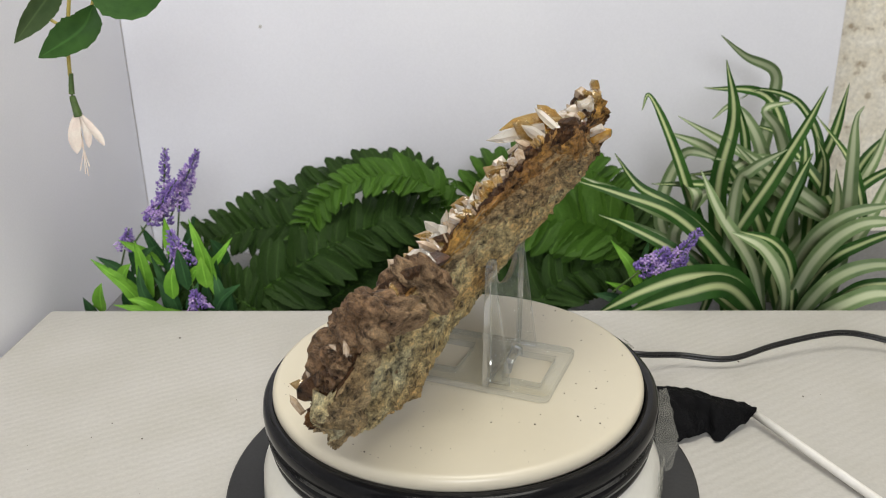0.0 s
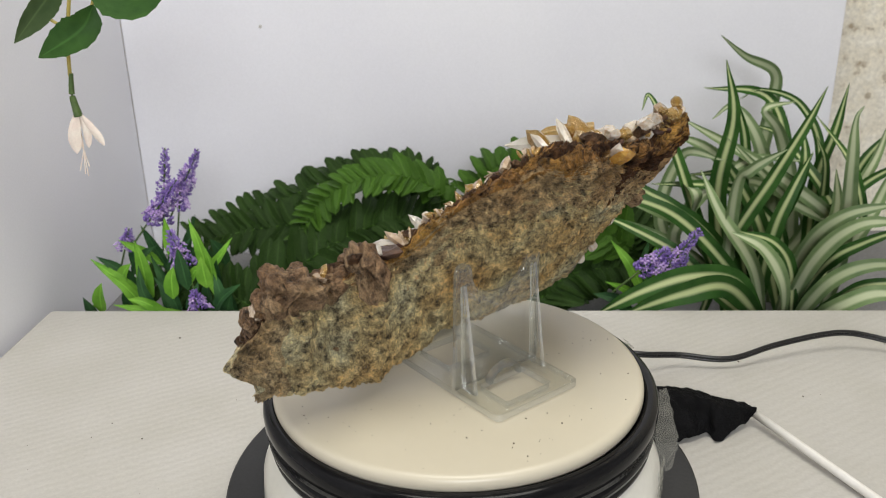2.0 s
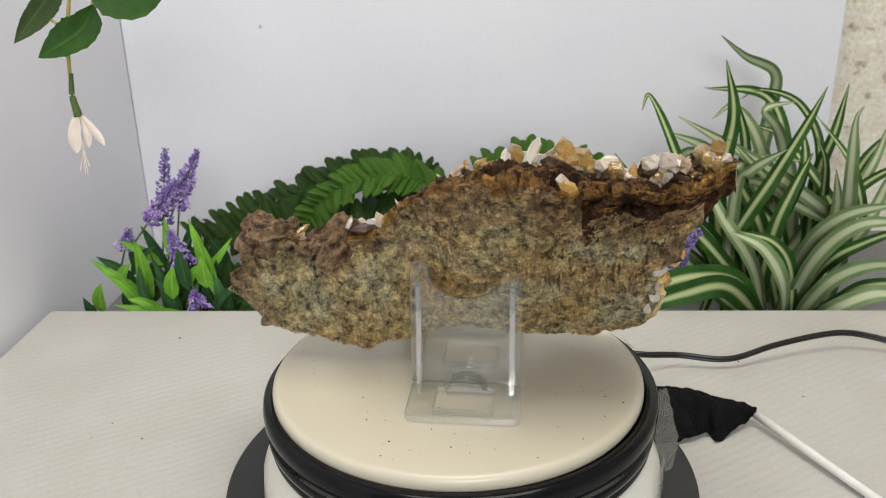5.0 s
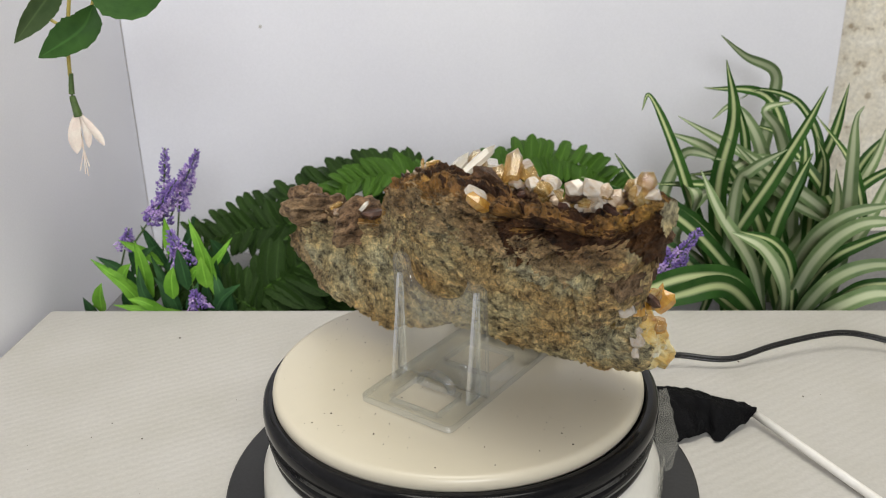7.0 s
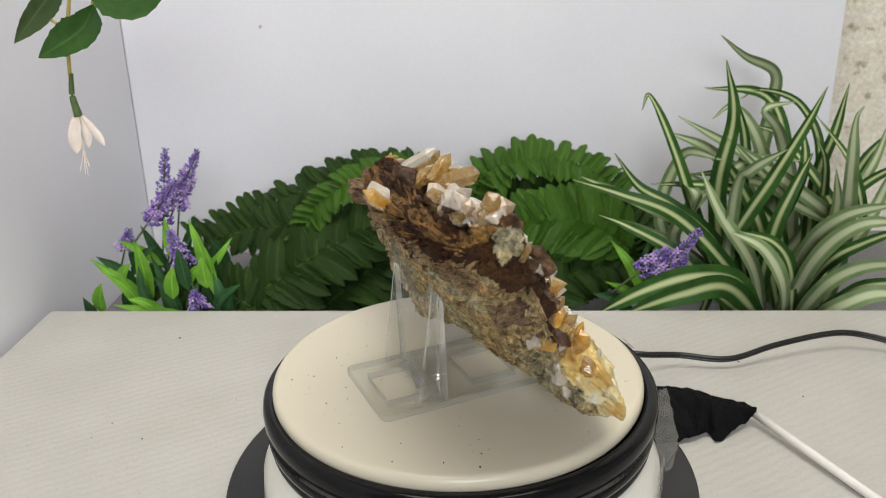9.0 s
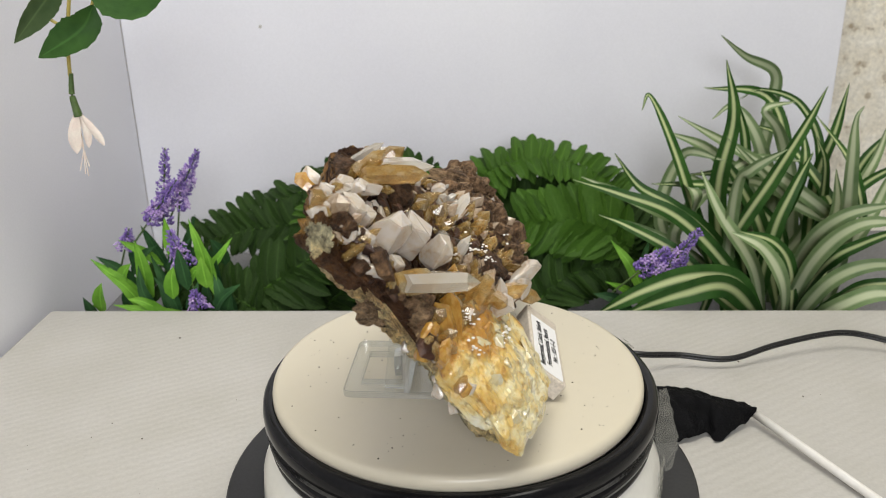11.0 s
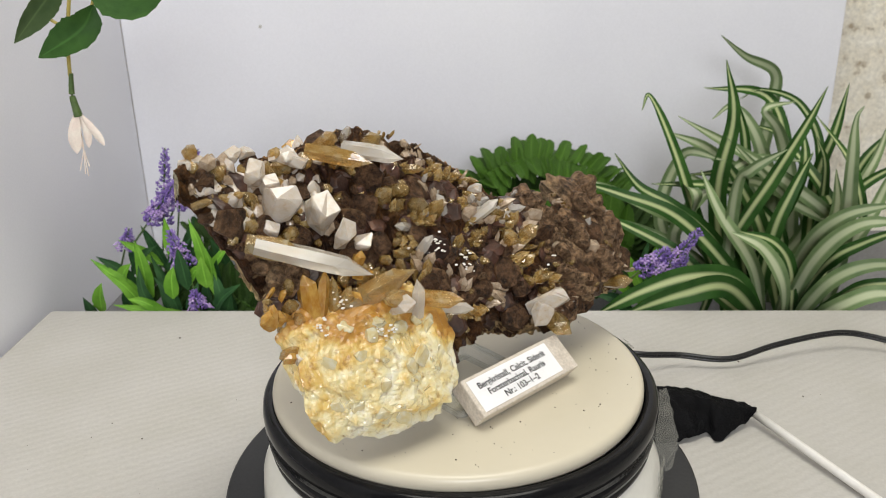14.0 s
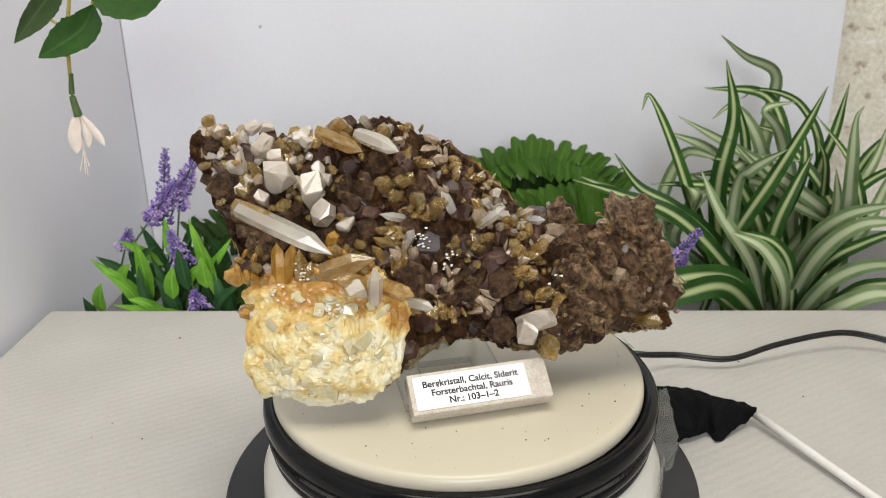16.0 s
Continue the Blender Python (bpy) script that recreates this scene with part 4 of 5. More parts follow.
def specimen():
    top = tagged(new("mineral_specimen"), "brown siderite slab with quartz and calcite crystals on a stand", "mineral")
    host_rock(top)
    # the white and yellow quartz foot
    rnd = random.Random(3)
    bm = bmesh.new()
    bmesh.ops.create_icosphere(bm, subdivisions=6, radius=1)
    for v in bm.verts:
        n = v.co.normalized()
        k = 1 + 0.16 * noise.fractal(n * 1.6 + Vector((4, 1, 2)), 0.8, 2.0, 3)
        p = Vector((0.0400 * math.copysign(abs(n.x) ** 0.75, n.x), 0.0345 * math.copysign(abs(n.y) ** 0.75, n.y), 0.0130 * n.z)) * k
        p += n * (0.5 - noise.voronoi(p * 70 + Vector((1, 8, 3)))[0][0]) * 0.0034 + n * (0.5 - noise.voronoi(p * 230)[0][0]) * 0.0007 + n * noise.fractal(p * 300, 0.7, 2.0, 3) * 0.0010
        p += Vector((0.0670, -0.0118, 0.0530))
        v.co = LEAN @ p
    foot, nt, b = material("white_yellow_quartz", 0.28)
    n1, n2 = noise_node(nt, 70, 5), noise_node(nt, 260, 4)
    tc = nt.nodes.new("ShaderNodeTexCoord")
    sep = nt.nodes.new("ShaderNodeSeparateXYZ")
    nt.links.new(tc.outputs["Object"], sep.inputs[0])
    add = nt.nodes.new("ShaderNodeMath")
    add.operation = "MULTIPLY_ADD"
    nt.links.new(sep.outputs[2], add.inputs[0])
    add.inputs[1].default_value = 6.0
    nt.links.new(n1.outputs["Fac"], add.inputs[2])
    col = ramp(nt, add.outputs[0], [(0.54, (0.73, 0.70, 0.56)), (0.67, (0.70, 0.61, 0.34)), (0.79, (0.62, 0.43, 0.13)), (0.92, (0.44, 0.22, 0.04))]).outputs["Color"]
    spots = ramp(nt, n2.outputs["Fac"], [(0.30, (0.45, 0.32, 0.22)), (0.44, (1, 1, 1))]).outputs["Color"]
    nt.links.new(mixed(nt, col, spots, 0.7, "MULTIPLY"), b.inputs["Base Color"])
    b.inputs["Subsurface Weight"].default_value = 0.2
    b.inputs["Subsurface Radius"].default_value = (0.005, 0.004, 0.002)
    b.inputs["Subsurface Scale"].default_value = 1.0
    b.inputs["Coat Weight"].default_value = 0.4
    b.inputs["Coat Roughness"].default_value = 0.12
    bump(nt, b, [(n1.outputs["Fac"], 0.004), (n2.outputs["Fac"], 0.0015)], 0.7)
    for f in bm.faces:
        c = LEAN.inverted() @ f.calc_center_median()
        f.material_index = 1 if c.z < 0.0495 + 0.004 * noise.noise(c * 120) + 0.10 * max(0.0, 0.055 - c.x) else 0
    part("quartz_foot", bm, [foot, ROCK_GREY], top, "milky white and yellow quartz lump")
    # chosen crystals: kind, root, tip, radius
    chosen = [
        ("quartz_crystal", (0.1090, -0.0735, 0.0640), (0.0599, -0.0478, 0.0690), 0.0064), ("amber_crystal", (0.1120, -0.0750, 0.0610), (0.0900, -0.0638, 0.0665), 0.0067),
        ("calcite_crystal", (0.0895, -0.0890, 0.0500), (0.0910, -0.0945, 0.0745), 0.0120), ("calcite_crystal", (0.0716, -0.0815, 0.0500), (0.0725, -0.0870, 0.0725), 0.0112), ("calcite_crystal", (0.0674, -0.0690, 0.0560), (0.0655, -0.0725, 0.0735), 0.0080),
        ("calcite_crystal", (0.1117, -0.0985, 0.0540), (0.1120, -0.1020, 0.0680), 0.0105), ("calcite_crystal", (0.1165, -0.0900, 0.0520), (0.1185, -0.0900, 0.0660), 0.0085), ("calcite_crystal", (0.0566, -0.0665, 0.0520), (0.0555, -0.0675, 0.0690), 0.0066),
        ("calcite_crystal", (0.1000, -0.1070, 0.0540), (0.0990, -0.1110, 0.0670), 0.0085), ("calcite_crystal", (0.1230, -0.1050, 0.0560), (0.1260, -0.1075, 0.0640), 0.0072), ("calcite_crystal", (0.0806, -0.1110, 0.0520), (0.0800, -0.1150, 0.0640), 0.0062),
        ("calcite_crystal", (0.0930, -0.1020, 0.0540), (0.0935, -0.1040, 0.0650), 0.0065), ("calcite_crystal", (0.0990, -0.0800, 0.0540), (0.0985, -0.0810, 0.0655), 0.0060), ("amber_crystal", (0.1060, -0.0820, 0.0540), (0.1100, -0.0840, 0.0670), 0.0050),
        ("calcite_crystal", (0.0500, -0.0280, 0.0600), (0.0490, -0.0310, 0.0760), 0.0072), ("orange_crystal", (0.0670, -0.1230, 0.0340), (0.0680, -0.1355, 0.0300), 0.0046), ("calcite_crystal", (0.0660, -0.1260, 0.0360), (0.0635, -0.1365, 0.0330), 0.0040),
        ("quartz_crystal", (0.0350, -0.1215, 0.0460), (0.0325, -0.1190, 0.0640), 0.0032), ("amber_crystal", (0.0600, -0.1200, 0.0480), (0.0560, -0.1210, 0.0610), 0.0044),
        ("amber_crystal", (0.0708, -0.1163, 0.0586), (0.0454, -0.0988, 0.0726), 0.0052), ("quartz_crystal", (0.0506, -0.1165, 0.0584), (0.0272, -0.1005, 0.0729), 0.0050), ("amber_crystal", (0.0643, -0.1184, 0.0533), (0.0568, -0.1202, 0.0679), 0.0050),
        ("amber_crystal", (0.0407, -0.1141, 0.0529), (0.0337, -0.1166, 0.0691), 0.0055), ("amber_crystal", (0.0554, -0.1107, 0.0541), (0.0593, -0.1137, 0.0697), 0.0045), ("quartz_crystal", (0.0456, -0.1249, 0.0487), (0.0482, -0.1226, 0.0685), 0.0030),
        ("orange_crystal", (0.0898, -0.0360, 0.0562), (0.0898, -0.0560, 0.0642), 0.0050), ("orange_crystal", (0.0850, -0.0372, 0.0568), (0.0809, -0.0556, 0.0668), 0.0048), ("amber_crystal", (0.0787, -0.0368, 0.0583), (0.0772, -0.0521, 0.0667), 0.0045),
        ("amber_crystal", (0.0745, -0.0379, 0.0593), (0.0396, -0.0453, 0.0729), 0.0068), ("amber_crystal", (0.0405, -0.0319, 0.0608), (0.0596, -0.0351, 0.0755), 0.0062), ("quartz_crystal", (0.0411, -0.0245, 0.0608), (0.0401, -0.0400, 0.0728), 0.0042),
        ("amber_crystal", (0.0373, -0.0343, 0.0590), (0.0204, -0.0239, 0.0723), 0.0048), ("quartz_crystal", (0.0249, -0.0267, 0.0528), (0.0111, -0.0214, 0.0630), 0.0035),
        ("calcite_crystal", (-0.0335, -0.0178, 0.0395), (-0.0502, -0.0159, 0.0597), 0.0080), ("calcite_crystal", (-0.0345, -0.0090, 0.0395), (-0.0381, -0.0169, 0.0516), 0.0075), ("amber_crystal", (-0.0451, -0.0123, 0.0357), (-0.0492, 0.0037, 0.0437), 0.0060),
        ("quartz_crystal", (-0.0128, -0.0696, 0.0441), (-0.0264, -0.0750, 0.0573), 0.0036), ("smoky_crystal", (-0.0122, -0.0740, 0.0380), (-0.0133, -0.0748, 0.0531), 0.0052), ("smoky_crystal", (-0.0523, -0.0659, 0.0358), (-0.0534, -0.0663, 0.0518), 0.0056),
        ("amber_crystal", (-0.0321, -0.0543, 0.0394), (-0.0302, -0.0563, 0.0544), 0.0050), ("amber_crystal", (-0.0395, -0.0547, 0.0397), (-0.0486, -0.0567, 0.0517), 0.0045), ("amber_crystal", (0.0187, -0.0785, 0.0458), (0.0202, -0.0823, 0.0621), 0.0058),
        ("amber_crystal", (0.0141, -0.0739, 0.0452), (0.0062, -0.0804, 0.0581), 0.0050), ("quartz_crystal", (0.0232, -0.0715, 0.0485), (0.0385, -0.0702, 0.0630), 0.0030), ("amber_crystal", (0.0350, -0.0865, 0.0511), (0.0383, -0.0904, 0.0650), 0.0055),
        ("amber_crystal", (0.0320, -0.0912, 0.0510), (0.0247, -0.0883, 0.0648), 0.0050), ("quartz_crystal", (0.0264, -0.0561, 0.0488), (0.0212, -0.0620, 0.0643), 0.0032), ("amber_crystal", (0.0293, -0.0659, 0.0489), (0.0414, -0.0626, 0.0608), 0.0030),
        ("siderite_crystal", (0.0498, -0.0815, 0.0484), (0.0482, -0.0760, 0.0645), 0.0130), ("siderite_crystal", (0.0143, -0.0583, 0.0453), (0.0140, -0.0538, 0.0613), 0.0135), ("siderite_crystal", (-0.0102, -0.0577, 0.0400), (-0.0112, -0.0553, 0.0539), 0.0125),
        ("siderite_crystal", (0.0011, -0.0349, 0.0334), (0.0013, -0.0315, 0.0515), 0.0145), ("siderite_crystal", (0.0075, -0.0996, 0.0402), (0.0059, -0.0967, 0.0520), 0.0150), ("siderite_crystal", (0.0325, -0.0481, 0.0451), (0.0317, -0.0449, 0.0571), 0.0110),
        ("rock_lump", (-0.0950, -0.0724, 0.0264), (-0.0999, -0.0518, 0.0402), 0.0125), ("amber_crystal", (-0.1063, -0.0513, 0.0204), (-0.1155, -0.0529, 0.0155), 0.0042),
        ("rock_lump", (-0.0937, -0.0704, 0.0288), (-0.0919, -0.0680, 0.0419), 0.0105), ("rock_lump", (-0.0670, -0.0352, 0.0258), (-0.0646, -0.0317, 0.0439), 0.0110),
        ("rock_chip", (-0.0845, -0.0230, 0.0230), (-0.0816, -0.0206, 0.0382), 0.0095), ("smoky_crystal", (-0.0860, -0.0402, 0.0295), (-0.0856, -0.0414, 0.0473), 0.0065), ("rock_lump", (-0.0565, -0.0740, 0.0300), (-0.0541, -0.0694, 0.0479), 0.0110),
        ("rock_lump", (0.0972, -0.0580, 0.0524), (0.0947, -0.0549, 0.0634), 0.0110), ("rock_lump", (0.1068, -0.0692, 0.0516), (0.1034, -0.0651, 0.0646), 0.0100), ("amber_crystal", (-0.0981, -0.0226, 0.0244), (-0.1057, -0.0167, 0.0382), 0.0055),
        ("calcite_crystal", (0.1274, -0.1042, 0.0561), (0.1271, -0.1053, 0.0651), 0.0045), ("calcite_crystal", (0.0846, -0.1177, 0.0523), (0.0723, -0.1062, 0.0661), 0.0048), ("calcite_crystal", (-0.0201, -0.0881, 0.0388), (-0.0237, -0.0852, 0.0511), 0.0040),
    ]
    for i, (kind, a, b, r) in enumerate(chosen):
        lift = Vector((0, 0, 0.003 if a[0] > 0.06 and a[1] < -0.055 else 0.0))
        grow(top, kind, Vector(a) + lift, Vector(b) + lift, r * (0.80 if kind == "calcite_crystal" else 1.0), i)
    # small calcites and brown crust packed between the large ones
    for i in range(110):
        p = Vector((rnd.uniform(0.062, 0.129), rnd.uniform(-0.121, -0.076), 0))
        p.z = front_at(p.x, 0.0).z + rnd.uniform(-0.002, 0.003)
        if p.y > -0.085 and p.x > 0.112:
            continue
        d = Vector((rnd.gauss(0, 0.5), rnd.gauss(-0.1, 0.5), 1.0)).normalized()
        k = rnd.uniform(0.0028, 0.0062)
        grow(top, rnd.choice(("calcite_crystal", "calcite_crystal", "rock_chip", "amber_crystal", "smoky_crystal")), p, p + d * k * rnd.uniform(1.0, 1.7), k * 0.85, 3000 + i)
    # the crust: broad dark siderite rhombs, gritty lumps at the narrow end, sprays of stained quartz
    def free(x, p):
        return not (x > 0.036 and p.y > -0.046)

    for i in range(330):
        x, r = rnd.uniform(-0.112, 0.122), rnd.uniform(-0.97, 0.95)
        p = front_at(x, r)
        if not free(x, p):
            continue
        d = Vector((rnd.gauss(0, 0.45), rnd.gauss(-0.05, 0.45), 1.0)).normalized()
        if x < -0.055 + rnd.gauss(0, 0.015):
            k = rnd.choice((0.004, 0.006, 0.0085, 0.0112)) * rnd.uniform(0.85, 1.15)
            grow(top, rnd.choice(("rock_lump", "rock_chip", "rock_lump")), p, p + d * k * 1.1, k, 500 + i)
        else:
            k = rnd.choice((0.0035, 0.005, 0.0065, 0.0085)) * rnd.uniform(0.85, 1.15)
            grow(top, rnd.choice(("siderite_crystal", "siderite_crystal", "siderite_crystal", "rock_chip")), p + d * k * 0.1, p + d * k * 0.85, k, 500 + i)
    for i in range(100):
        x, r = rnd.uniform(-0.112, 0.122), rnd.uniform(-0.98, 0.90)
        c = front_at(x, r)
        if not free(x, c) or (x > 0.06 and c.y > -0.085):
            continue
        axis = Vector((rnd.gauss(0, 0.5), rnd.gauss(-0.1, 0.5), 1.0)).normalized()
        kind = rnd.choices(("amber_crystal", "quartz_crystal", "smoky_crystal"), (6, 1, 2))[0]
        for j in range(rnd.randint(4, 8)):
            p = c + Vector((rnd.gauss(0, 0.0036), rnd.gauss(0, 0.0036), 0.001))
            d = (axis + Vector((rnd.gauss(0, 0.45), rnd.gauss(0, 0.45), 0))).normalized()
            k = rnd.uniform(0.0012, 0.0034) * (0.55 if r < -0.8 else 1.0)
            grow(top, kind, p - d * 0.002, p + d * ((0.0015 if r < -0.8 else 0.0035) + k * rnd.uniform(1.2, 3.0)), k, 5000 + 10 * i + j)
    for i in range(260):
        x, r = rnd.uniform(-0.116, 0.131), rnd.uniform(-1.0, 0.96)
        p = front_at(x, r)
        if not free(x, p):
            continue
        d = Vector((rnd.gauss(0, 0.55), rnd.gauss(-0.05, 0.5), 1.0)).normalized()
        k = rnd.uniform(0.0016, 0.0032)
        grow(top, rnd.choice(("rock_chip", "siderite_crystal", "rock_chip", "amber_crystal")), p + d * 0.001, p + d * (0.001 + k * 1.2), k, 1600 + i)
    # stained crystals over the foot and its broken outer side
    for i in range(46):
        x, v = rnd.uniform(0.042, 0.11), rnd.uniform(-0.056, -0.034)
        d = Vector((rnd.gauss(0, 0.4), rnd.gauss(-0.5, 0.4), 0.9)).normalized()
        p = Vector((x, v, rnd.uniform(0.050, 0.060)))
        grow(top, rnd.choice(("orange_crystal", "amber_crystal", "amber_crystal")), p, p + d * rnd.uniform(0.006, 0.013), rnd.uniform(0.002, 0.0042), 2000 + i)
    for i in range(26):
        p = Vector((rnd.uniform(0.090, 0.102), rnd.uniform(-0.05, -0.01), rnd.uniform(0.044, 0.058)))
        d = Vector((0.9, rnd.gauss(0, 0.4), rnd.uniform(0.0, 0.8))).normalized()
        grow(top, rnd.choice(("orange_crystal", "amber_crystal", "calcite_crystal")), p, p + d * rnd.uniform(0.004, 0.009), rnd.uniform(0.002, 0.0042), 2100 + i)
    for i in range(46):
        a, q = rnd.uniform(0, 6.283), 0.94 * math.sqrt(rnd.random())
        x, v = 0.0670 + 0.0385 * q * math.cos(a), -0.0118 + 0.0335 * q * math.sin(a)
        w = 0.0540 + 0.0130 * math.sqrt(max(0.0, 1 - q * q)) - 0.003
        d = Vector((1.0 * q * math.cos(a) + rnd.gauss(0, 0.3), 1.0 * q * math.sin(a) + rnd.gauss(0, 0.3), 1.0)).normalized()
        k = rnd.choice((0.002, 0.003, 0.004, 0.0055)) * rnd.uniform(0.85, 1.2)
        p = Vector((x, v, w))
        grow(top, "quartz_block", p, p + d * (0.003 + k * rnd.uniform(0.1, 0.35)), k, 2300 + i)
    # white crusts in small spots
    bm = bmesh.new()
    for cx, cv, w, n in ((0.017, -0.058, 0.060, 18), (0.004, -0.046, 0.058, 16), (0.076, -0.040, 0.066, 14), (0.090, -0.030, 0.066, 10), (0.060, -0.022, 0.067, 24), (-0.05, -0.04, 0.05, 6), (0.03, -0.062, 0.056, 6)):
        for _ in range(n):
            p = Vector((cx + rnd.gauss(0, 0.0028), cv + rnd.gauss(0, 0.0028), w + rnd.uniform(-0.003, 0.001)))
            k = rnd.uniform(0.0004, 0.0010)
            bmesh.ops.create_icosphere(bm, subdivisions=1, radius=k, matrix=Matrix.Translation(LEAN @ p) @ Matrix.Diagonal((1, 1, 0.6, 1)))
    tagged(part("white_crust", bm, WHITE_SPOT, top, "tiny white crusts on brown crystals"), kind="stuff")
    TURNING.append((top, AXIS))
    return top


specimen()


# ---- clear stand ----
def acrylic_material(name, shine, rough, tint, haze):
    """Clear plastic: light passes, and the skin mirrors a share of it; haze adds painted white brightness."""
    m, nt, b = material(name, rough)
    tr = nt.nodes.new("ShaderNodeBsdfTransparent")
    tr.inputs[0].default_value = (*tint, 1)
    gl = nt.nodes.new("ShaderNodeBsdfGlossy")
    gl.inputs["Roughness"].default_value = rough
    n = noise_node(nt, 60, 2)
    bp = nt.nodes.new("ShaderNodeBump")
    bp.inputs["Strength"].default_value, bp.inputs["Distance"].default_value = 0.3, 0.0004
    nt.links.new(n.outputs["Fac"], bp.inputs["Height"])
    nt.links.new(bp.outputs[0], gl.inputs["Normal"])
    mix = nt.nodes.new("ShaderNodeMixShader")
    mix.inputs[0].default_value = shine
    nt.links.new(tr.outputs[0], mix.inputs[1])
    nt.links.new(gl.outputs[0], mix.inputs[2])
    df = nt.nodes.new("ShaderNodeBsdfDiffuse")
    df.inputs[0].default_value = (0.85, 0.87, 0.88, 1)
    cloud = nt.nodes.new("ShaderNodeMixShader")
    cloud.inputs[0].default_value = haze
    nt.links.new(mix.outputs[0], cloud.inputs[1])
    nt.links.new(df.outputs[0], cloud.inputs[2])
    nt.links.new(cloud.outputs[0], nt.nodes["Material Output"].inputs[0])
    return m


# the edge's white haze stands in for light gathered inside the plastic
ACRYLIC = [acrylic_material("clear_acrylic", 0.07, 0.02, (0.98, 0.985, 0.975), 0.02), acrylic_material("acrylic_edge_brightened", 0.5, 0.03, (0.86, 0.88, 0.87), 0.10)]
STAND = pose(0, 0, HP, 0, 0, 67.9) @ pose(0.0073, -0.006, 0)


def slab(outline, thick, m):
    """A flat piece cut to outline (x, z), thick in y, put by m."""
    bm = bmesh.new()
    vs = [bm.verts.new((x, -thick / 2, z)) for x, z in outline]
    f = bm.faces.new(vs)
    got = bmesh.ops.extrude_face_region(bm, geom=[f])
    for v in got["geom"]:
        if isinstance(v, bmesh.types.BMVert):
            v.co.y += thick
    bmesh.ops.recalc_face_normals(bm, faces=bm.faces[:])
    bmesh.ops.bevel(bm, geom=[e for e in bm.edges if e.calc_face_angle(0) > 1.2], offset=0.0005, segments=2, affect="EDGES")
    bm.normal_update()
    for f in bm.faces:
        f.material_index = 0 if abs(f.normal.y) > 0.98 else 1
    bm.transform(m)
    return bm


def stand():
    top = tagged(new("display_stand"), "clear acrylic easel stand with two round prongs", "stand")
    xs, ys = (-0.0288, -0.0150, 0.0150, 0.0288), (-0.0521, -0.0440, -0.0225, 0.004, 0.030, 0.0480)
    bm = bmesh.new()
    vv = {(i, j): bm.verts.new((x, y, 0.0004)) for i, x in enumerate(xs) for j, y in enumerate(ys)}
    for i in range(3):
        for j in range(5):
            if i == 1 and j in (1, 3):
                continue
            bm.faces.new((vv[i, j], vv[i + 1, j], vv[i + 1, j + 1], vv[i, j + 1]))
    got = bmesh.ops.extrude_face_region(bm, geom=bm.faces[:])
    for v in got["geom"]:
        if isinstance(v, bmesh.types.BMVert):
            v.co.z += 0.0040
    bmesh.ops.recalc_face_normals(bm, faces=bm.faces[:])
    corner = [e for e in bm.edges if abs(e.verts[0].co.z - e.verts[1].co.z) > 0.003 and abs(abs(e.verts[0].co.x) - 0.0288) < 1e-5 and e.verts[0].co.y in (min(v.co.y for v in bm.verts), max(v.co.y for v in bm.verts))]
    bmesh.ops.bevel(bm, geom=corner, offset=0.004, segments=4, affect="EDGES", profile=0.5)
    bmesh.ops.bevel(bm, geom=[e for e in bm.edges if e.calc_face_angle(0) > 1.2], offset=0.0005, segments=2, affect="EDGES")
    bm.normal_update()
    for f in bm.faces:
        f.material_index = 0 if abs(f.normal.z) > 0.98 else 1
    part("base", bm, ACRYLIC, top)
    # upright panel with a round notch between two prongs, tapering a little upwards
    lean = pose(0, -0.0180, 0.0042, 1.5, 0, 0)
    out = [(-0.0290, 0), (0.0290, 0)]
    out += [(0.0232 + 0.0050 * math.cos(a), 0.0650 + 0.0050 * math.sin(a)) for a in np.linspace(0, math.pi * 0.93, 9)]
    out += [(0.0180 * math.cos(a), 0.0625 - 0.0132 * math.sin(a)) for a in np.linspace(0.12, math.pi - 0.12, 15)]
    out += [(-0.0232 + 0.0050 * math.cos(a), 0.0650 + 0.0050 * math.sin(a)) for a in np.linspace(math.pi * 0.07, math.pi, 9)]
    part("panel", slab([(float(x), float(z)) for x, z in out], 0.0032, lean), ACRYLIC, top)
    # tall narrow gussets on its back
    for s in (-1, 1):
        part("rib", slab([(0.0, 0.0), (0.0110, 0.0), (0.0110, 0.0580), (0.0082, 0.0590)], 0.0026, pose(s * 0.0238, -0.0304, 0.0042, 0, 0, 90)), ACRYLIC, top)
    arch = [(0.0115 * math.cos(a), 0.0100 * math.sin(a)) for a in np.linspace(0, math.pi, 13)] + [(-0.0088 * math.cos(a), 0.0075 * math.sin(a)) for a in np.linspace(0, math.pi, 11)]
    part("tab", slab([(float(x), float(z)) for x, z in arch], 0.0045, pose(0, -0.0240, 0.0042, 8, 0, 0)), ACRYLIC, top, "small arched tab")
    TURNING.append((top, STAND))


stand()

# ---- name block ----
STONE = grained("label_stone", [(0.3, (0.55, 0.48, 0.40)), (0.7, (0.68, 0.62, 0.54))], 160, 800, 0.75, 0.0004, 0.0003)
LABEL = grained("label_paper", [(0.3, (0.84, 0.84, 0.85)), (0.7, (0.88, 0.88, 0.89))], 40, 600, 0.6, 0.00005, 0.00002, speck=0.03)
INK = grained("ink", [(0.3, (0.015, 0.015, 0.018)), (0.7, (0.025, 0.025, 0.028))], 200, 900, 0.6)


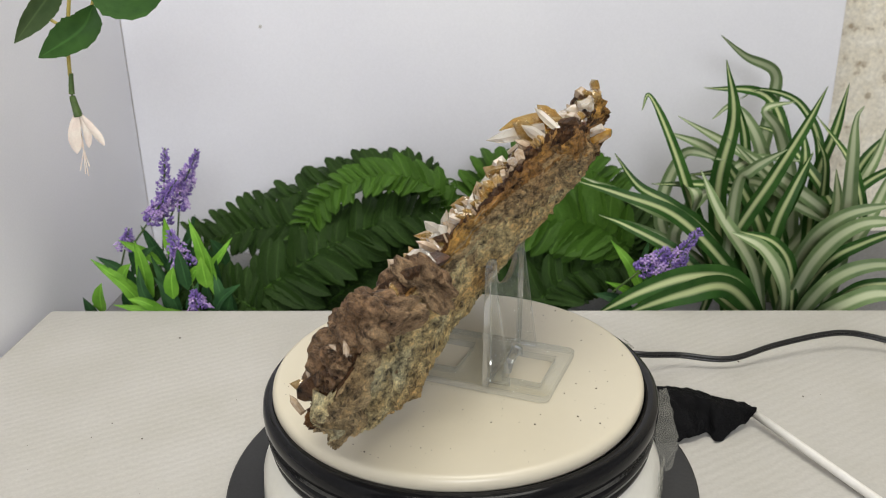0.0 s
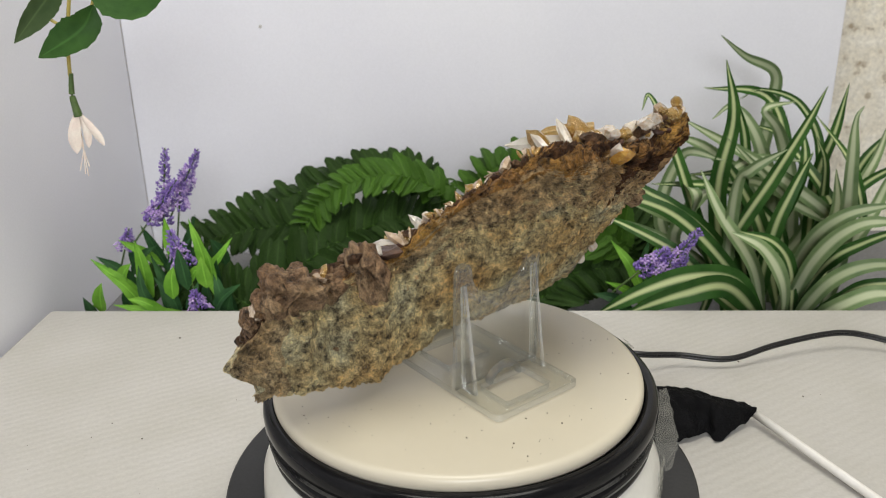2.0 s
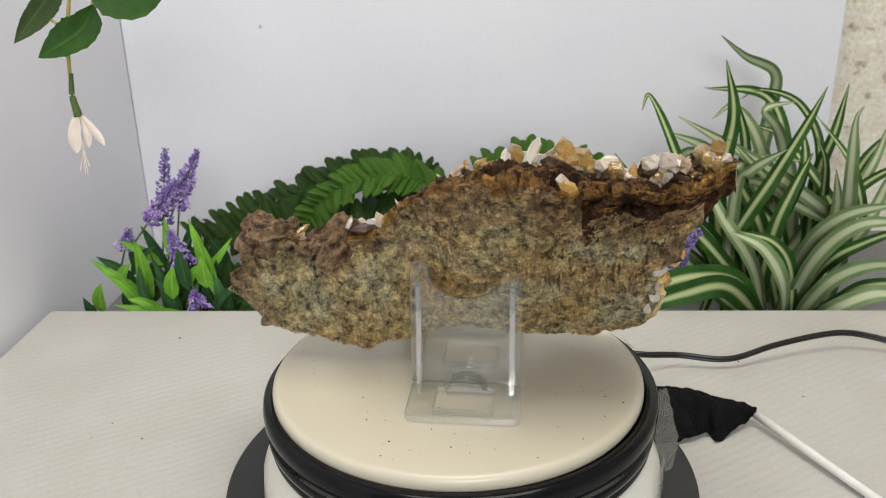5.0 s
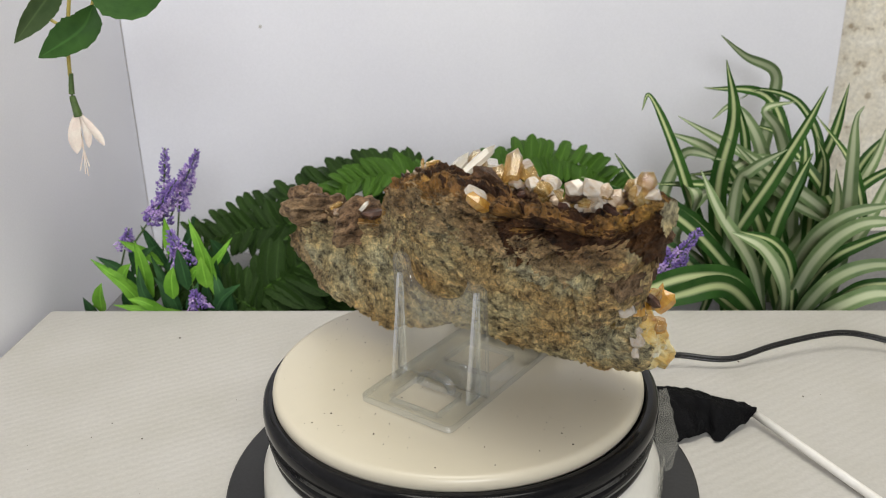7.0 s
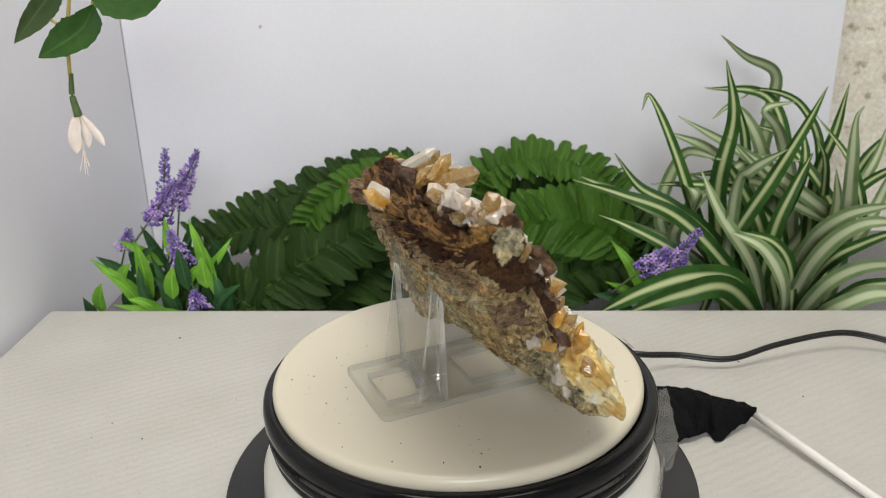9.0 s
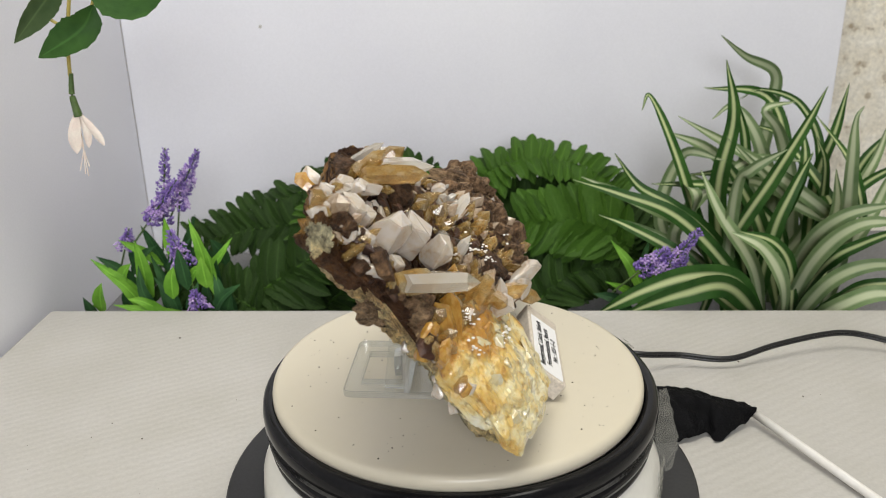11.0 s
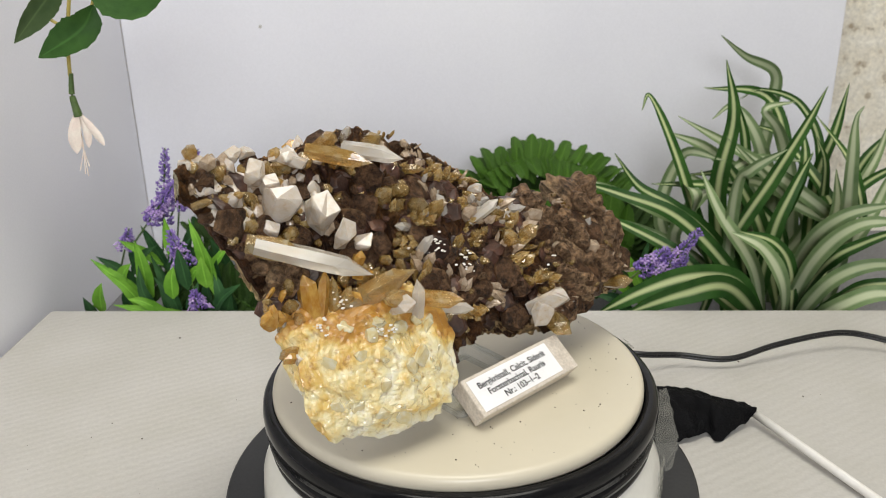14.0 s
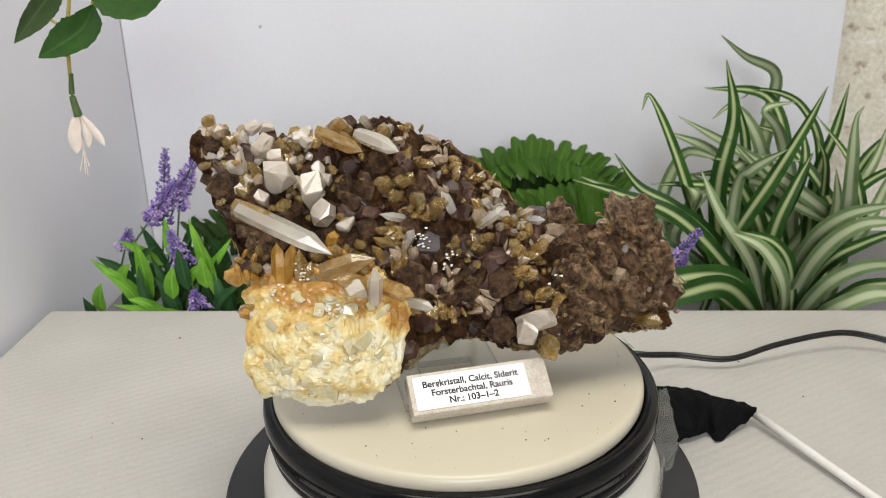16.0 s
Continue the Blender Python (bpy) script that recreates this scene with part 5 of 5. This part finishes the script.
def name_block():
    top = tagged(new("name_block"), "small pale stone block with a printed white label", "label block")
    # a wedge: printed face tilted back 52 degrees; x along, z up the slope, -y out
    face = pose(0, 0, 0.0156, -52, 0, 0)
    b = box(0.0720, 0.0105, 0.0215, (0.0045, 0.00525, -0.01075), 0.0008)
    b.transform(face)
    part("block", b, STONE, top)
    l = box(0.0581, 0.0003, 0.0175, (0, -0.0002, -0.00875))
    l.transform(face)
    part("paper", l, LABEL, top, "white printed paper")
    for text, z, size in (("Bergkristall, Calcit, Siderit", 0.0026, 0.0047), ("Forsterbachtal, Rauris", -0.0021, 0.0047), ("Nr.: 103\u20131\u20132", -0.0068, 0.0047)):
        data = bpy.data.curves.new("text", "FONT")
        data.body, data.size, data.align_x, data.extrude = text, size, "CENTER", 0.00004
        data.offset = 0.00009
        ob = bpy.data.objects.new("text", data)
        me = bpy.data.meshes.new_from_object(ob)
        me.transform(face @ pose(0, -0.0005, z, 90, 0, 0))
        bpy.data.objects.remove(ob)
        me.materials.clear()
        me.materials.append(INK)
        ob = new("text_line", me)
        ob.parent = top
    TURNING.append((top, pose(-0.0436, 0.0217, HP, 0, 0, 249.5)))


name_block()


# ---- crumbs ----
CRUMB = grained("dark_crumbs", [(0.3, (0.03, 0.02, 0.014)), (0.7, (0.10, 0.07, 0.045))], 300, 900, 0.8)


def crumbs():
    rnd = random.Random(8)
    bm = bmesh.new()
    for i in range(190):
        a, r = rnd.uniform(0, 6.283), 0.096 * math.sqrt(rnd.random())
        k = rnd.choice((0.00017, 0.0002, 0.00025, 0.0004)) * rnd.uniform(0.7, 1.3)
        bmesh.ops.create_icosphere(bm, subdivisions=1, radius=k, matrix=Matrix.Translation((r * math.cos(a), r * math.sin(a), HP + 0.4 * k)) @ Matrix.Diagonal((1, rnd.uniform(0.6, 1.2), 0.7, 1)))
    tagged(part("crumbs", bm, CRUMB, plate, "scattered dark mineral crumbs"), kind="stuff")
    bm = bmesh.new()
    for i in range(70):
        x, y = rnd.uniform(-0.33, 0.5), rnd.uniform(-0.2, 0.2)
        if math.hypot(x, y) < 0.14:
            continue
        k = rnd.choice((0.0003, 0.0004, 0.0008)) * rnd.uniform(0.7, 1.3)
        bmesh.ops.create_icosphere(bm, subdivisions=1, radius=k, matrix=Matrix.Translation((x, y, 0.4 * k)) @ Matrix.Diagonal((1, rnd.uniform(0.6, 1.2), 0.7, 1)))
    tagged(part("board_crumbs", bm, CRUMB), "scattered dark crumbs on the board", "crumbs", kind="stuff")


crumbs()


def wall_spots():
    for p, q in (((-0.208, 0.514, 0.201), (1, 0.25, 1)), ((-0.303, 0.190, 0.167), (0.25, 1, 1))):
        x = -0.3575 if p[1] < 0.4 else p[0]
        bm = bmesh.new()
        bmesh.ops.create_icosphere(bm, subdivisions=2, radius=0.0019, matrix=Matrix.Translation((x, p[1], p[2])) @ Matrix.Diagonal((*q, 1)))
        tagged(part("wall_spot", bm, PAPER), "small grey spot on the painted panel", "stain", "wall spots")


wall_spots()


# ---- cord, cloth and tube ----
VELVET = grained("black_cloth", [(0.3, (0.004, 0.004, 0.0045)), (0.7, (0.009, 0.009, 0.010))], 120, 700, 0.4, 0.003, 0.004, gloss=0.05)
CORD = grained("black_cord", [(0.3, (0.012, 0.012, 0.012)), (0.7, (0.02, 0.02, 0.02))], 80, 500, 0.35, 0.0001)
WHITE_TUBE = grained("white_sleeve", [(0.3, (0.74, 0.72, 0.68)), (0.7, (0.80, 0.79, 0.77))], 50, 300, 0.4, 0.00003, 0.00001, speck=0.04)


def cord():
    top = tagged(new("power_cord"), "thin black twin-core power cord on the board", "cable")
    line = spline([(0.113, 0.120, 0.016), (0.131, 0.118, 0.014), (0.157, 0.124, 0.010), (0.192, 0.121, 0.008), (0.228, 0.133, 0.012), (0.264, 0.144, 0.014), (0.288, 0.147, 0.014), (0.314, 0.142, 0.010), (0.338, 0.132, 0.006), (0.375, 0.112, 0.004)], 10)
    for s in (-1, 1):
        part("core", tube([p + Vector((0, 0, 0.0011 * s)) for p in line], 0.0013, 10), CORD, top, "", True)
    sleeve = tagged(new("white_sleeve"), "straight white plastic sleeve lying on the board", "tube")
    a, b = Vector((0.184, 0.056, 0.008)), Vector((0.231, -0.041, 0.004))
    part("sleeve", tube([a, a.lerp(b, 0.5), b, b + (b - a) * 0.5], 0.0027, 14), WHITE_TUBE, sleeve, "", True)


cord()


def cloth():
    top = tagged(new("black_cloth"), "black velvety cloth wrapped round the cord beside the turntable", "cloth")
    upper = [(0.115, 0.063, 0.020), (0.128, 0.063, 0.021), (0.140, 0.062, 0.021), (0.153, 0.060, 0.020), (0.162, 0.055, 0.019), (0.172, 0.051, 0.017), (0.183, 0.050, 0.014), (0.187, 0.049, 0.012)]
    lower = [(0.110, 0.017, 0.003), (0.129, 0.026, 0.003), (0.142, 0.030, 0.003), (0.154, 0.036, 0.003), (0.158, 0.029, 0.002), (0.168, 0.036, 0.003), (0.181, 0.045, 0.005), (0.187, 0.048, 0.008)]
    n, m = 48, 22
    up, lo = spline(upper, 12), spline(lower, 12)
    bm = bmesh.new()
    rows = []
    for i in range(len(up)):
        row = []
        for k in range(m + 1):
            t = k / m
            p = up[i].lerp(lo[i], t)
            h = math.sin(math.pi * min(1, t * 1.15)) * 0.006 * (1 - i / len(up) * 0.6)
            p = p + Vector((0, -h * 0.4, h)) + Vector((0, 0, 1)) * noise.fractal(p * 90, 0.5, 2.0, 4) * 0.0018
            row.append(bm.verts.new(p))
        rows.append(row)
    for a, b in zip(rows, rows[1:]):
        for k in range(m):
            bm.faces.new((a[k], a[k + 1], b[k + 1], b[k]))
    got = bmesh.ops.extrude_face_region(bm, geom=bm.faces[:])
    for v in got["geom"]:
        if isinstance(v, bmesh.types.BMVert):
            v.co += Vector((0, 0.004, -0.002))
    bmesh.ops.recalc_face_normals(bm, faces=bm.faces[:])
    part("wrap", bm, VELVET, top, "", True)


cloth()


# ---- clear tape on the turntable ----
def tape():
    m, nt, b = material("clear_tape", 0.15)
    b.inputs["Base Color"].default_value = (0.55, 0.54, 0.47, 1)
    n = noise_node(nt, 180, 4)
    bump(nt, b, [(n.outputs["Fac"], 0.002)])
    tr = nt.nodes.new("ShaderNodeBsdfTransparent")
    mix = nt.nodes.new("ShaderNodeMixShader")
    mix.inputs[0].default_value = 0.25
    nt.links.new(tr.outputs[0], mix.inputs[1])
    nt.links.new(b.outputs[0], mix.inputs[2])
    nt.links.new(mix.outputs[0], nt.nodes["Material Output"].inputs[0])
    # a crumpled flap that stands out from the rim, and two short pieces lying on it
    for ang, half, z0, z1, r, out in ((-6, 1.2, 0.009, 0.063, 0.1085, 0.0125), (-22, 4.0, 0.008, 0.036, 0.1135, 0.0), (22, 3.0, 0.054, 0.064, 0.1098, 0.003)):
        bm = bmesh.new()
        rows = []
        for i in range(13):
            row = []
            for k in range(25):
                z = z0 + (z1 - z0) * k / 24
                q = Vector((i * 0.42, k * 0.33, ang))
                a = radians(ang + half * (i / 6 - 1)) + 0.018 * noise.noise(q)
                rr = r + out * i / 12 * (0.75 + 0.35 * math.sin(0.16 * k + 0.4)) + 0.0014 * noise.noise(q * 1.7 + Vector((4, 1, 0)))
                row.append(bm.verts.new((rr * math.cos(a), rr * math.sin(a), z)))
            rows.append(row)
        for a, b in zip(rows, rows[1:]):
            for k in range(24):
                bm.faces.new((a[k], b[k], b[k + 1], a[k + 1]))
        tagged(part("clear_tape", bm, m, None, "", True), "crumpled clear tape stuck to the turntable side", "tape", "tape pieces")


tape()


# ---- what turns ----
def motions():
    for thing, base in TURNING:
        walk(thing, [(t, pose(*CENTRE, 0, 0, -RATE * t) @ base) for t in range(0, 17)])


motions()
